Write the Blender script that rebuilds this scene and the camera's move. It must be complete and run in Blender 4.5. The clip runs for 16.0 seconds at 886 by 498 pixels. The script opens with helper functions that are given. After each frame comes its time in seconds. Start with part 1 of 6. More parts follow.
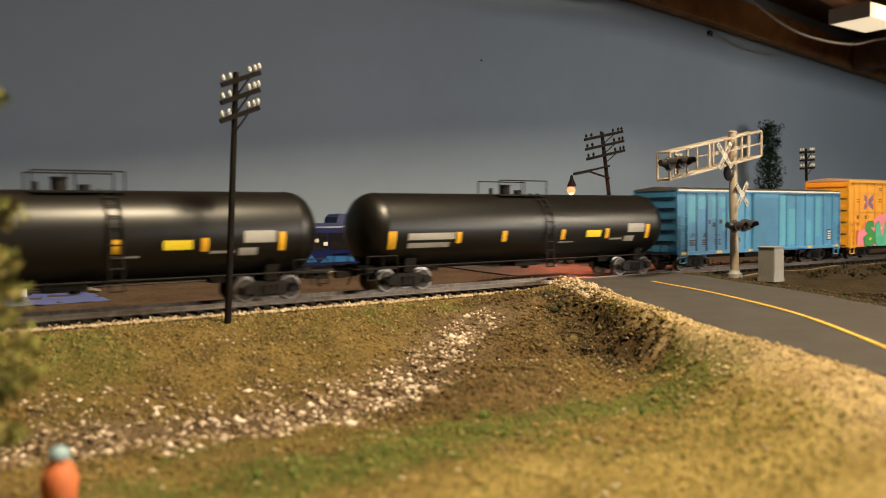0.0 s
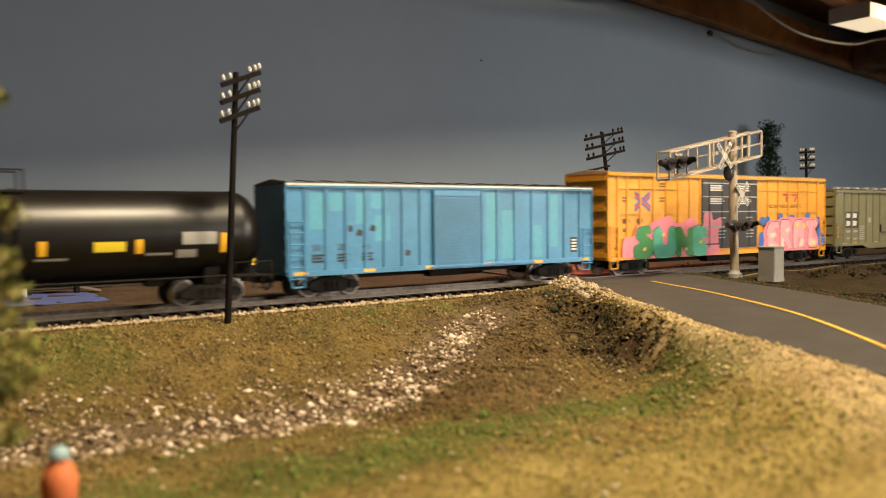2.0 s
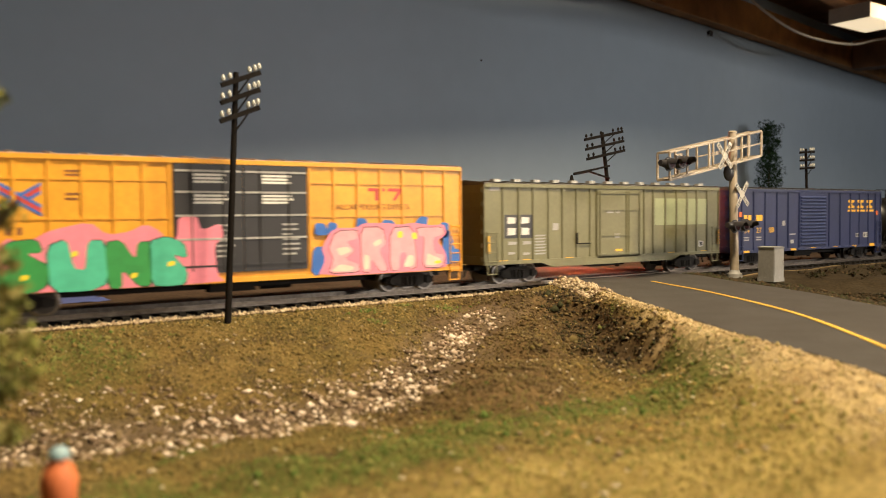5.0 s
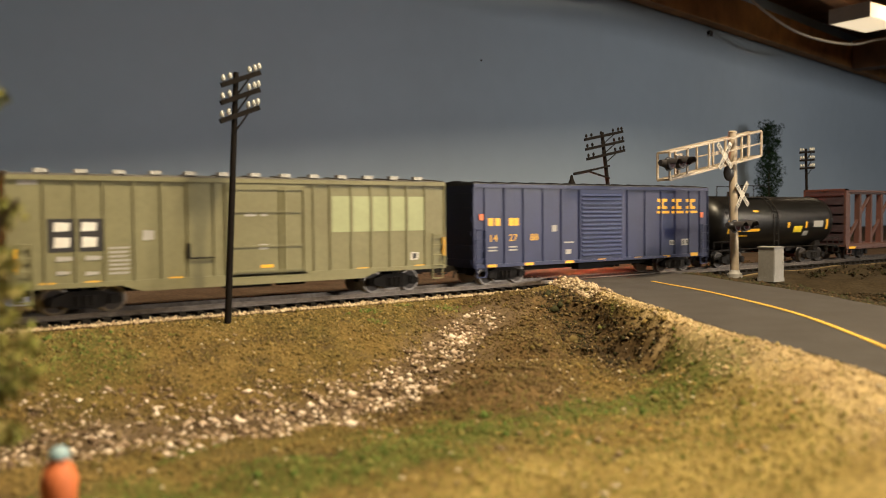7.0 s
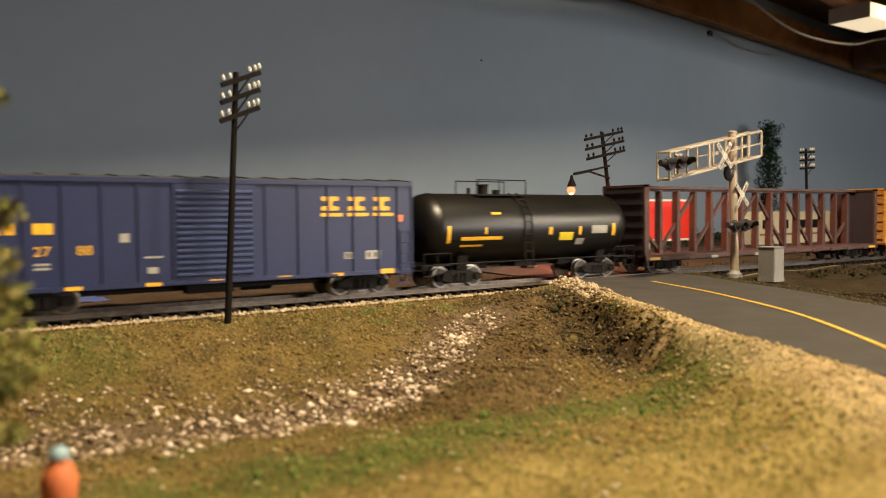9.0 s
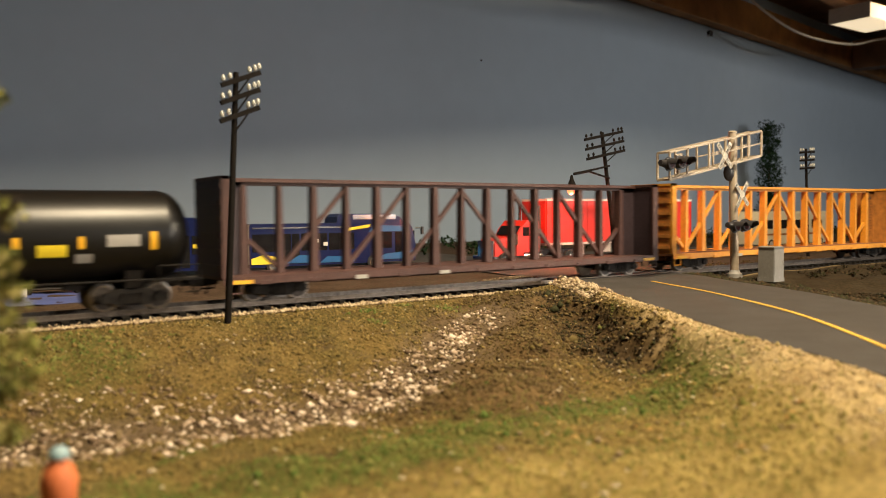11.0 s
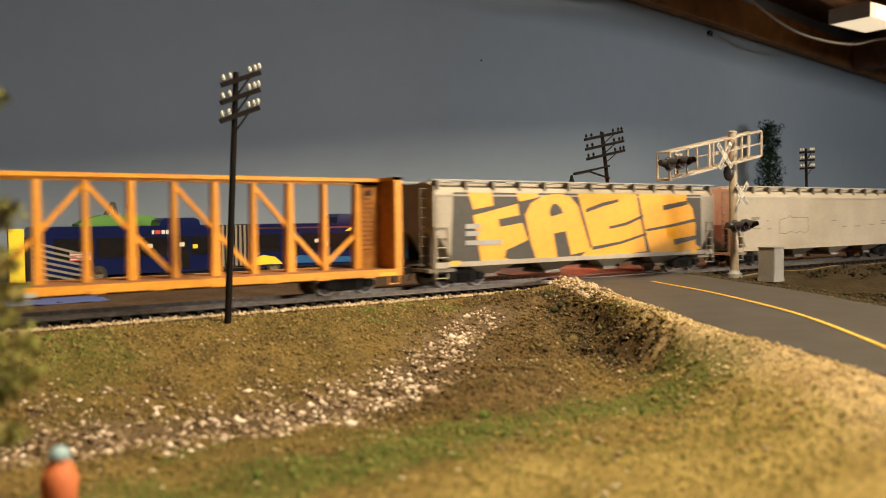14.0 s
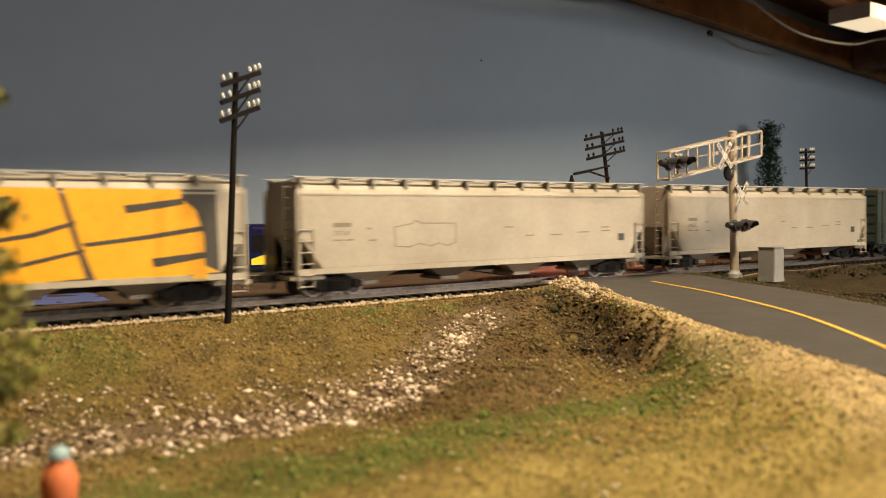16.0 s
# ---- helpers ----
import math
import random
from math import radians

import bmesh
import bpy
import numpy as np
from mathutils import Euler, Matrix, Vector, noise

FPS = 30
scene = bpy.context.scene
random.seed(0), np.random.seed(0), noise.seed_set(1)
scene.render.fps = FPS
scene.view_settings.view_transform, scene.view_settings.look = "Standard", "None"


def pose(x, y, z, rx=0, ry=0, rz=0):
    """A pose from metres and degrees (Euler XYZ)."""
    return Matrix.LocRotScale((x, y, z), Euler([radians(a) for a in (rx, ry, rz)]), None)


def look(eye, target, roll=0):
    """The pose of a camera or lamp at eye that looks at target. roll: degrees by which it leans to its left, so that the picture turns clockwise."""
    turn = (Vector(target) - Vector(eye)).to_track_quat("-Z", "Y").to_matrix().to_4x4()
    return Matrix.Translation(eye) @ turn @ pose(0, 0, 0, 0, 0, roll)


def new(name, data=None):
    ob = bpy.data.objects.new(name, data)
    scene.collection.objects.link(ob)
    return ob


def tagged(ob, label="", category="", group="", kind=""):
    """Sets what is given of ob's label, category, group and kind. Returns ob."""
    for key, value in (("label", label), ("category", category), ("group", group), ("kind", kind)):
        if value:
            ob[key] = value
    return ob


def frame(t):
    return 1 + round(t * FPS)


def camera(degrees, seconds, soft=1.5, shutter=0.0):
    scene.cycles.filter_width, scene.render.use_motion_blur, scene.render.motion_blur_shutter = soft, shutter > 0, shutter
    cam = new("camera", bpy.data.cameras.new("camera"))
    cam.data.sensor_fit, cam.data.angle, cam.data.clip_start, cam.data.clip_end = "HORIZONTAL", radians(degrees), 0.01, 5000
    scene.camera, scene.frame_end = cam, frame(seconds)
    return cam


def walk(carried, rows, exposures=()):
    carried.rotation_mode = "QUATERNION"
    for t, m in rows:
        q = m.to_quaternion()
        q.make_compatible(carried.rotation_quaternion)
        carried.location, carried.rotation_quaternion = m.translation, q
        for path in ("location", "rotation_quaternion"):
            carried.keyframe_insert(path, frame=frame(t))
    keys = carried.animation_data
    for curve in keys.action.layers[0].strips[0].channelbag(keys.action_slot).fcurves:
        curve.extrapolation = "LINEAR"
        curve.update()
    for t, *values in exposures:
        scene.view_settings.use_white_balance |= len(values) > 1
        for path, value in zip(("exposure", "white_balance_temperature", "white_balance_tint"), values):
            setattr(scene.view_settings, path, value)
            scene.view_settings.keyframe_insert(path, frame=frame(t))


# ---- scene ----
# Model railway at 1:87 in a basement; lengths below are in millimetres, and MM turns them into metres.
MM = 0.001
TRACK_TIMES = [0, 1, 2, 3, 4.2, 5.2, 6.3, 7, 8, 9.2, 10.2, 11.3, 12.3, 13.3, 14.3, 15.3, 16.0]
TRACK_WAY = [0.0, 131.7, 256.6, 371.5, 499.4, 605.0, 721.5, 797.7, 907.3, 1042.9, 1165.3, 1318.8, 1470.9, 1629.7, 1787.7, 1943.2, 2049.3]

cam = camera(57.52, 16.0, soft=0.95, shutter=0.5)
EYE = (0.0, -0.340, 0.0360)
AIM = (EYE[0] + math.sin(radians(34.871)) * math.cos(radians(2.353)), EYE[1] + math.cos(radians(34.871)) * math.cos(radians(2.353)), EYE[2] - math.sin(radians(2.353)))
CAM_POSE = look(EYE, AIM, -0.545)
walk(cam, [(0.0, CAM_POSE), (16.0, CAM_POSE)], exposures=[(0.0, 0.0), (16.0, 0.0)])
cam.data.dof.use_dof = True
cam.data.dof.focus_distance = 0.50
cam.data.dof.aperture_fstop = 18.0


def way(t):
    """How far the train has gone at t seconds, in millimetres."""
    k, s = TRACK_TIMES, TRACK_WAY
    m = np.gradient(np.array(s), np.array(k))
    i = max(0, min(len(k) - 2, int(np.searchsorted(k, t, side="right")) - 1))
    h = k[i + 1] - k[i]
    u = (t - k[i]) / h
    return float(s[i] * (1 + 2 * u) * (1 - u) ** 2 + m[i] * h * u * (1 - u) ** 2 + s[i + 1] * u * u * (3 - 2 * u) + m[i + 1] * h * u * u * (u - 1))


# ---- light ----
world = bpy.data.worlds.new("room_dark")
scene.world = world
world.use_nodes = True
world.node_tree.nodes["Background"].inputs[0].default_value = (0.66, 0.62, 0.55, 1)
world.node_tree.nodes["Background"].inputs[1].default_value = 0.10


def area_lamp(name, eye, target, watts, size, colour, size_y=None):
    data = bpy.data.lights.new(name, "AREA")
    data.energy, data.size, data.color = watts, size, colour
    if size_y:
        data.shape, data.size_y = "RECTANGLE", size_y
    ob = new(name, data)
    ob.matrix_world = look(eye, target)
    return ob


area_lamp("warm_room_lamp", (0.26, -0.37, 0.66), (0.28, -0.15, 0.0), 13.0, 0.10, (1.0, 0.80, 0.52))
side_lamp = area_lamp("side_room_lamp", (1.47, -1.08, 0.52), (0.26, -0.06, 0.02), 0.45, 0.12, (1.0, 0.84, 0.62))
side_lamp.data.spread = radians(32)
# Added fill from behind the camera to lift the backdrop; no real fixture.
area_lamp("far_wall_fill", (1.7, -2.0, 0.28), (1.5, 0.7, 0.20), 20.0, 0.9, (1.0, 0.95, 0.88), 0.1)
bulb_light = bpy.data.lights.new("pole_lamp", "POINT")
bulb_light.energy, bulb_light.color, bulb_light.shadow_soft_size = 0.27, (1.0, 0.16, 0.06), 0.0015
new("pole_lamp", bulb_light).location = (0.402, 0.0775, 0.0485)

fixture = bpy.data.lights.new("ceiling_fixture", "POINT")
fixture.energy, fixture.color, fixture.shadow_soft_size = 0.27, (1.0, 0.80, 0.55), 0.03
new("ceiling_fixture", fixture).location = (1.56, 0.40, 0.40)


# ---- materials ----
def mat(name, colour, rough=0.6, metal=0.0, vary=0.25, grain=900.0, bump=0.15, stain=0.15, spec=0.5):
    """A surface with fine grain and broad staining; grain is its scale per metre."""
    m = bpy.data.materials.new(name)
    m.use_nodes = True
    nt = m.node_tree
    bsdf = nt.nodes["Principled BSDF"]
    tex = nt.nodes.new("ShaderNodeTexCoord")
    fine = nt.nodes.new("ShaderNodeTexNoise")
    fine.inputs["Scale"].default_value, fine.inputs["Detail"].default_value = grain, 4
    broad = nt.nodes.new("ShaderNodeTexNoise")
    broad.inputs["Scale"].default_value, broad.inputs["Detail"].default_value = grain / 14, 5
    for n in (fine, broad):
        nt.links.new(tex.outputs["Object"], n.inputs["Vector"])
    dark = [c * (1 - vary) for c in colour]
    light = [min(1, c * (1 + vary)) for c in colour]
    ramp = nt.nodes.new("ShaderNodeValToRGB")
    ramp.color_ramp.elements[0].position, ramp.color_ramp.elements[1].position = 0.3, 0.7
    ramp.color_ramp.elements[0].color, ramp.color_ramp.elements[1].color = (*dark, 1), (*light, 1)
    nt.links.new(fine.outputs["Fac"], ramp.inputs["Fac"])
    mix = nt.nodes.new("ShaderNodeMix")
    mix.data_type, mix.blend_type = "RGBA", "MULTIPLY"
    wear = nt.nodes.new("ShaderNodeValToRGB")
    wear.color_ramp.elements[0].position, wear.color_ramp.elements[1].position = 0.35, 0.65
    wear.color_ramp.elements[0].color = (1 - stain, 1 - stain * 1.1, 1 - stain * 1.25, 1)
    nt.links.new(broad.outputs["Fac"], wear.inputs["Fac"])
    mix.inputs["Factor"].default_value = 1.0
    nt.links.new(ramp.outputs["Color"], mix.inputs["A"])
    nt.links.new(wear.outputs["Color"], mix.inputs["B"])
    nt.links.new(mix.outputs["Result"], bsdf.inputs["Base Color"])
    bsdf.inputs["Roughness"].default_value, bsdf.inputs["Metallic"].default_value = rough, metal
    bsdf.inputs["Specular IOR Level"].default_value = spec
    if bump:
        b = nt.nodes.new("ShaderNodeBump")
        b.inputs["Strength"].default_value, b.inputs["Distance"].default_value = bump, 0.0004
        nt.links.new(fine.outputs["Fac"], b.inputs["Height"])
        nt.links.new(b.outputs["Normal"], bsdf.inputs["Normal"])
    return m


def glow(name, colour, strength):
    m = bpy.data.materials.new(name)
    m.use_nodes = True
    b = m.node_tree.nodes["Principled BSDF"]
    b.inputs["Base Color"].default_value = (*colour, 1)
    b.inputs["Emission Color"].default_value, b.inputs["Emission Strength"].default_value = (*colour, 1), strength
    return m


def painted_ground(name):
    """Scenery ground whose colour comes from the mesh's own patches of earth, turf and gravel."""
    m = mat(name, (0.5, 0.5, 0.5), 0.95, 0, 0.45, 700, 0.6, 0.3, 0.1)
    nt = m.node_tree
    bsdf = nt.nodes["Principled BSDF"]
    old = bsdf.inputs["Base Color"].links[0].from_socket
    att = nt.nodes.new("ShaderNodeVertexColor")
    att.layer_name = "patch"
    mul = nt.nodes.new("ShaderNodeMix")
    mul.data_type, mul.blend_type = "RGBA", "MULTIPLY"
    mul.inputs["Factor"].default_value = 1.0
    dbl = nt.nodes.new("ShaderNodeMix")
    dbl.data_type, dbl.blend_type = "RGBA", "ADD"
    dbl.inputs["Factor"].default_value = 1.0
    nt.links.new(old, mul.inputs["A"])
    nt.links.new(att.outputs["Color"], mul.inputs["B"])
    nt.links.new(mul.outputs["Result"], dbl.inputs["A"])
    nt.links.new(mul.outputs["Result"], dbl.inputs["B"])
    nt.links.new(dbl.outputs["Result"], bsdf.inputs["Base Color"])
    return m


def by_piece(name, colours, rough=0.9):
    """A colour for each loose piece, drawn at random from the given ones."""
    m = bpy.data.materials.new(name)
    m.use_nodes = True
    nt = m.node_tree
    b = nt.nodes["Principled BSDF"]
    geo = nt.nodes.new("ShaderNodeNewGeometry")
    ramp = nt.nodes.new("ShaderNodeValToRGB")
    ramp.color_ramp.interpolation = "CONSTANT"
    e = ramp.color_ramp.elements
    while len(e) < len(colours):
        e.new(0.5)
    for i, c in enumerate(colours):
        e[i].position, e[i].color = i / len(colours), (*c, 1)
    nt.links.new(geo.outputs["Random Per Island"], ramp.inputs["Fac"])
    nt.links.new(ramp.outputs["Color"], b.inputs["Base Color"])
    b.inputs["Roughness"].default_value = rough
    b.inputs["Specular IOR Level"].default_value = 0.15
    return m


M_BLUE = mat("boxcar_blue", (0.060, 0.235, 0.45), 0.45, 0, 0.08, 500, 0.05, 0.22)
M_YELLOW = mat("boxcar_yellow", (0.72, 0.33, 0.02), 0.45, 0, 0.07, 500, 0.05, 0.15)
M_OLIVE = mat("boxcar_olive", (0.175, 0.165, 0.085), 0.55, 0, 0.08, 500, 0.05, 0.18)
M_PALE_OLIVE = mat("patch_olive", (0.30, 0.33, 0.18), 0.55, 0, 0.05, 500, 0.03, 0.1)
M_NAVY = mat("boxcar_navy", (0.013, 0.020, 0.078), 0.45, 0, 0.08, 500, 0.05, 0.18)
M_BLACK = mat("tank_black", (0.006, 0.0055, 0.005), 0.37, 0, 0.15, 600, 0.04, 0.25, 0.38)
M_DARK = mat("underframe_black", (0.011, 0.009, 0.008), 0.7, 0, 0.3, 900, 0.2, 0.3, 0.2)
M_ROOF = mat("dusty_roof", (0.10, 0.095, 0.085), 0.7, 0, 0.3, 600, 0.1, 0.35)
M_BROWN = mat("centerbeam_brown", (0.075, 0.032, 0.026), 0.6, 0, 0.2, 500, 0.1, 0.3)
M_AMBER = mat("centerbeam_yellow", (0.70, 0.30, 0.025), 0.5, 0, 0.1, 500, 0.05, 0.25)
M_RUSTY = mat("rust_brown", (0.24, 0.095, 0.03), 0.8, 0, 0.3, 500, 0.1, 0.4)
M_GREY = mat("hopper_grey", (0.38, 0.335, 0.27), 0.55, 0, 0.06, 400, 0.05, 0.2)
# Darker copy of the hopper grey, with shade put into the colour.
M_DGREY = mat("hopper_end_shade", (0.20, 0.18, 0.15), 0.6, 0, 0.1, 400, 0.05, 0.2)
M_STEEL = mat("wheel_steel", (0.26, 0.235, 0.21), 0.30, 1.0, 0.1, 900, 0.05, 0.1)
M_WHEEL = mat("wheel_face", (0.045, 0.036, 0.030), 0.5, 0.3, 0.2, 900, 0.1, 0.3)
M_RAIL = mat("rail_steel", (0.20, 0.17, 0.145), 0.42, 0.8, 0.3, 400, 0.1, 0.4)
M_TIE = mat("tie_plastic", (0.014, 0.012, 0.010), 0.85, 0, 0.3, 900, 0.2, 0.3, 0.15)
M_WHITE = mat("decal_white", (0.68, 0.66, 0.62), 0.5, 0, 0.05, 900, 0.0, 0.15)
M_DWHITE = mat("decal_grey", (0.36, 0.35, 0.33), 0.5, 0, 0.05, 900, 0.0, 0.15)
M_SAFETY = mat("decal_yellow", (0.80, 0.43, 0.02), 0.45, 0, 0.04, 900, 0.0, 0.08)
M_LEMON = mat("decal_lemon", (0.80, 0.62, 0.03), 0.45, 0, 0.04, 900, 0.0, 0.08)
M_INK = mat("decal_ink", (0.022, 0.020, 0.022), 0.5, 0, 0.05, 900, 0.0, 0.1)
M_RED = mat("decal_red", (0.50, 0.05, 0.035), 0.5, 0, 0.05, 900, 0.0, 0.1)
M_PINK = mat("spray_pink", (0.75, 0.22, 0.30), 0.5, 0, 0.06, 300, 0.0, 0.12)
M_PALEPINK = mat("spray_pale_pink", (0.78, 0.34, 0.38), 0.5, 0, 0.08, 300, 0.0, 0.15)
M_GREEN = mat("spray_green", (0.03, 0.26, 0.06), 0.5, 0, 0.1, 300, 0.0, 0.12)
M_MINT = mat("spray_mint", (0.07, 0.46, 0.30), 0.5, 0, 0.1, 300, 0.0, 0.12)
M_SPRAYBLUE = mat("spray_blue", (0.03, 0.12, 0.42), 0.5, 0, 0.1, 300, 0.0, 0.12)
M_CREAM = mat("spray_cream", (0.72, 0.55, 0.45), 0.5, 0, 0.06, 300, 0.0, 0.12)
M_POLE = mat("pole_wood", (0.009, 0.007, 0.006), 0.85, 0, 0.3, 800, 0.3, 0.3, 0.12)
M_PORCELAIN = mat("insulator_glass", (0.36, 0.36, 0.34), 0.3, 0, 0.1, 900, 0.0, 0.1)
M_ALU = mat("signal_grey_paint", (0.40, 0.335, 0.26), 0.5, 0, 0.1, 600, 0.1, 0.25)
M_CAB = mat("relay_case_grey", (0.24, 0.235, 0.225), 0.55, 0, 0.08, 600, 0.1, 0.2)
M_ROAD = mat("road_paint", (0.050, 0.045, 0.042), 0.66, 0, 0.12, 900, 0.25, 0.25, 0.4)
M_LINE = mat("road_line_yellow", (0.74, 0.47, 0.06), 0.6, 0, 0.12, 900, 0.1, 0.15)
M_WALL = mat("backdrop_blue", (0.335, 0.41, 0.50), 0.8, 0, 0.02, 30, 0.03, 0.08, 0.2)
M_TIMBER = mat("joist_wood", (0.50, 0.25, 0.085), 0.75, 0, 0.3, 25, 0.2, 0.4)
M_CABLE = mat("white_cable", (0.6, 0.55, 0.48), 0.5, 0, 0.05, 100, 0.0, 0.1)
M_LAMPBOX = glow("tube_cover", (1.0, 0.80, 0.52), 0.85)
M_BUSBLUE = mat("bus_blue", (0.005, 0.010, 0.060), 0.18, 0, 0.05, 300, 0.0, 0.05)
M_BUSLIGHT = mat("bus_light_blue", (0.018, 0.10, 0.27), 0.25, 0, 0.05, 300, 0.0, 0.05)
M_GLASS = mat("tinted_window", (0.010, 0.010, 0.012), 0.08, 0, 0.05, 300, 0.0, 0.0)
M_BELLOWS = mat("bellows_grey", (0.20, 0.18, 0.15), 0.7, 0, 0.1, 300, 0.0, 0.1)
M_TYRE = mat("tyre_rubber", (0.015, 0.014, 0.014), 0.7, 0, 0.2, 900, 0.1, 0.2)
M_TRUCKRED = mat("truck_red", (0.62, 0.030, 0.018), 0.32, 0, 0.04, 300, 0.0, 0.08)
M_CHROME = mat("chrome", (0.75, 0.74, 0.72), 0.15, 1.0, 0.03, 300, 0.0, 0.05)
M_EXCGREEN = mat("machine_green", (0.08, 0.22, 0.035), 0.45, 0, 0.06, 300, 0.0, 0.1)
M_SMOKE = mat("dusty_tank_plate", (0.03, 0.03, 0.03), 0.5, 0, 0.1, 300, 0.0, 0.1)
M_BLUELIT = mat("blue_lit_patch", (0.10, 0.14, 0.42), 0.4, 0, 0.1, 200, 0.1, 0.2)
M_PALEBLUE = mat("boxcar_patch_blue", (0.075, 0.31, 0.46), 0.45, 0, 0.06, 500, 0.03, 0.12)
M_SCRUB = by_piece("dark_scrub_bits", [(0.035, 0.024, 0.013), (0.022, 0.018, 0.010), (0.055, 0.036, 0.018), (0.03, 0.03, 0.012)])
M_BLADE = mat("crossbuck_white", (0.46, 0.43, 0.38), 0.55, 0, 0.05, 900, 0.0, 0.15)
M_LENS = mat("red_lens", (0.04, 0.004, 0.004), 0.2, 0, 0.05, 900, 0.0, 0.0)
M_FIRE = glow("lamp_glow", (1.0, 0.19, 0.07), 3.0)
M_FIRE.node_tree.nodes["Principled BSDF"].inputs["Base Color"].default_value = (0.06, 0.02, 0.015, 1)
M_GROUND = painted_ground("scenery_ground")
M_STONE = by_piece("gravel_stones", [(0.40, 0.31, 0.23), (0.22, 0.155, 0.10), (0.62, 0.52, 0.42), (0.12, 0.08, 0.05), (0.30, 0.22, 0.15), (0.16, 0.115, 0.06)])
M_BALLAST = by_piece("ballast_stones", [(0.42, 0.33, 0.21), (0.30, 0.22, 0.14), (0.50, 0.41, 0.28), (0.16, 0.11, 0.07)])
M_CHIP = by_piece("stone_chips", [(0.46, 0.38, 0.27), (0.34, 0.26, 0.17), (0.55, 0.48, 0.36), (0.25, 0.19, 0.12)])
M_DEADLEAF = by_piece("leaf_flakes", [(0.48, 0.27, 0.09), (0.36, 0.20, 0.07), (0.52, 0.34, 0.14)])
M_TURF = by_piece("turf_crumbs", [(0.17, 0.118, 0.038), (0.12, 0.092, 0.028), (0.20, 0.140, 0.048), (0.075, 0.058, 0.020), (0.23, 0.165, 0.06)])
M_MOSS = by_piece("green_crumbs", [(0.10, 0.125, 0.028), (0.070, 0.105, 0.022), (0.14, 0.145, 0.04), (0.16, 0.14, 0.042)])
M_SAND = by_piece("sand_grains", [(0.46, 0.35, 0.19), (0.38, 0.28, 0.15), (0.54, 0.43, 0.25), (0.30, 0.22, 0.11)])
M_DRYGRASS = by_piece("dry_crumbs", [(0.30, 0.23, 0.075), (0.24, 0.19, 0.055), (0.36, 0.28, 0.11), (0.20, 0.17, 0.045), (0.17, 0.17, 0.04)])
M_EARTH = by_piece("earth_crumbs", [(0.100, 0.066, 0.027), (0.062, 0.041, 0.017), (0.14, 0.098, 0.040), (0.12, 0.09, 0.034)])
M_LEAF = by_piece("tree_leaves", [(0.012, 0.030, 0.012), (0.020, 0.045, 0.016), (0.008, 0.020, 0.009)])
M_NEARLEAF = by_piece("near_leaves", [(0.20, 0.19, 0.05), (0.15, 0.16, 0.04), (0.26, 0.22, 0.08), (0.10, 0.11, 0.03)])
M_TRUNK = mat("tree_bark", (0.06, 0.04, 0.025), 0.9, 0, 0.3, 500, 0.3, 0.3)
M_ORANGE = mat("figure_orange", (0.62, 0.17, 0.06), 0.6, 0, 0.1, 200, 0.0, 0.1)
M_HELMET = mat("figure_helmet", (0.25, 0.37, 0.42), 0.4, 0, 0.05, 200, 0.0, 0.1)

M_PALEROOF = mat("pale_pink_roof", (0.42, 0.30, 0.22), 0.65, 0, 0.15, 500, 0.1, 0.25)
M_NAVYROOF = mat("navy_roof", (0.05, 0.052, 0.06), 0.6, 0, 0.2, 500, 0.1, 0.3)
M_NAVYSLAT = mat("navy_slat", (0.030, 0.045, 0.13), 0.4, 0, 0.1, 500, 0.05, 0.2)
M_FLAME = mat("reflector_orange", (0.75, 0.16, 0.03), 0.4, 0, 0.05, 900, 0.0, 0.1)
M_PURPLE = mat("dark_bulkhead", (0.035, 0.022, 0.030), 0.6, 0, 0.2, 500, 0.1, 0.3)
M_RUSTAMBER = mat("rusty_yellow_bulkhead", (0.42, 0.17, 0.03), 0.7, 0, 0.25, 300, 0.1, 0.45)
M_SPRINT = mat("faded_print", (0.20, 0.17, 0.13), 0.6, 0, 0.1, 900, 0.0, 0.2)
M_WOODDARK = mat("joist_dark", (0.22, 0.105, 0.045), 0.8, 0, 0.3, 25, 0.2, 0.4)
M_LATE = mat("dark_green_car", (0.02, 0.03, 0.024), 0.5, 0, 0.1, 500, 0.05, 0.2)
M_SOOT = mat("spray_black", (0.050, 0.044, 0.036), 0.55, 0, 0.15, 300, 0.0, 0.2)
M_SPRAYGOLD = mat("spray_gold", (0.80, 0.37, 0.012), 0.45, 0, 0.06, 300, 0.0, 0.1)
M_CREAMPAINT = mat("cream_paint", (0.55, 0.50, 0.38), 0.4, 0, 0.05, 300, 0.0, 0.1)


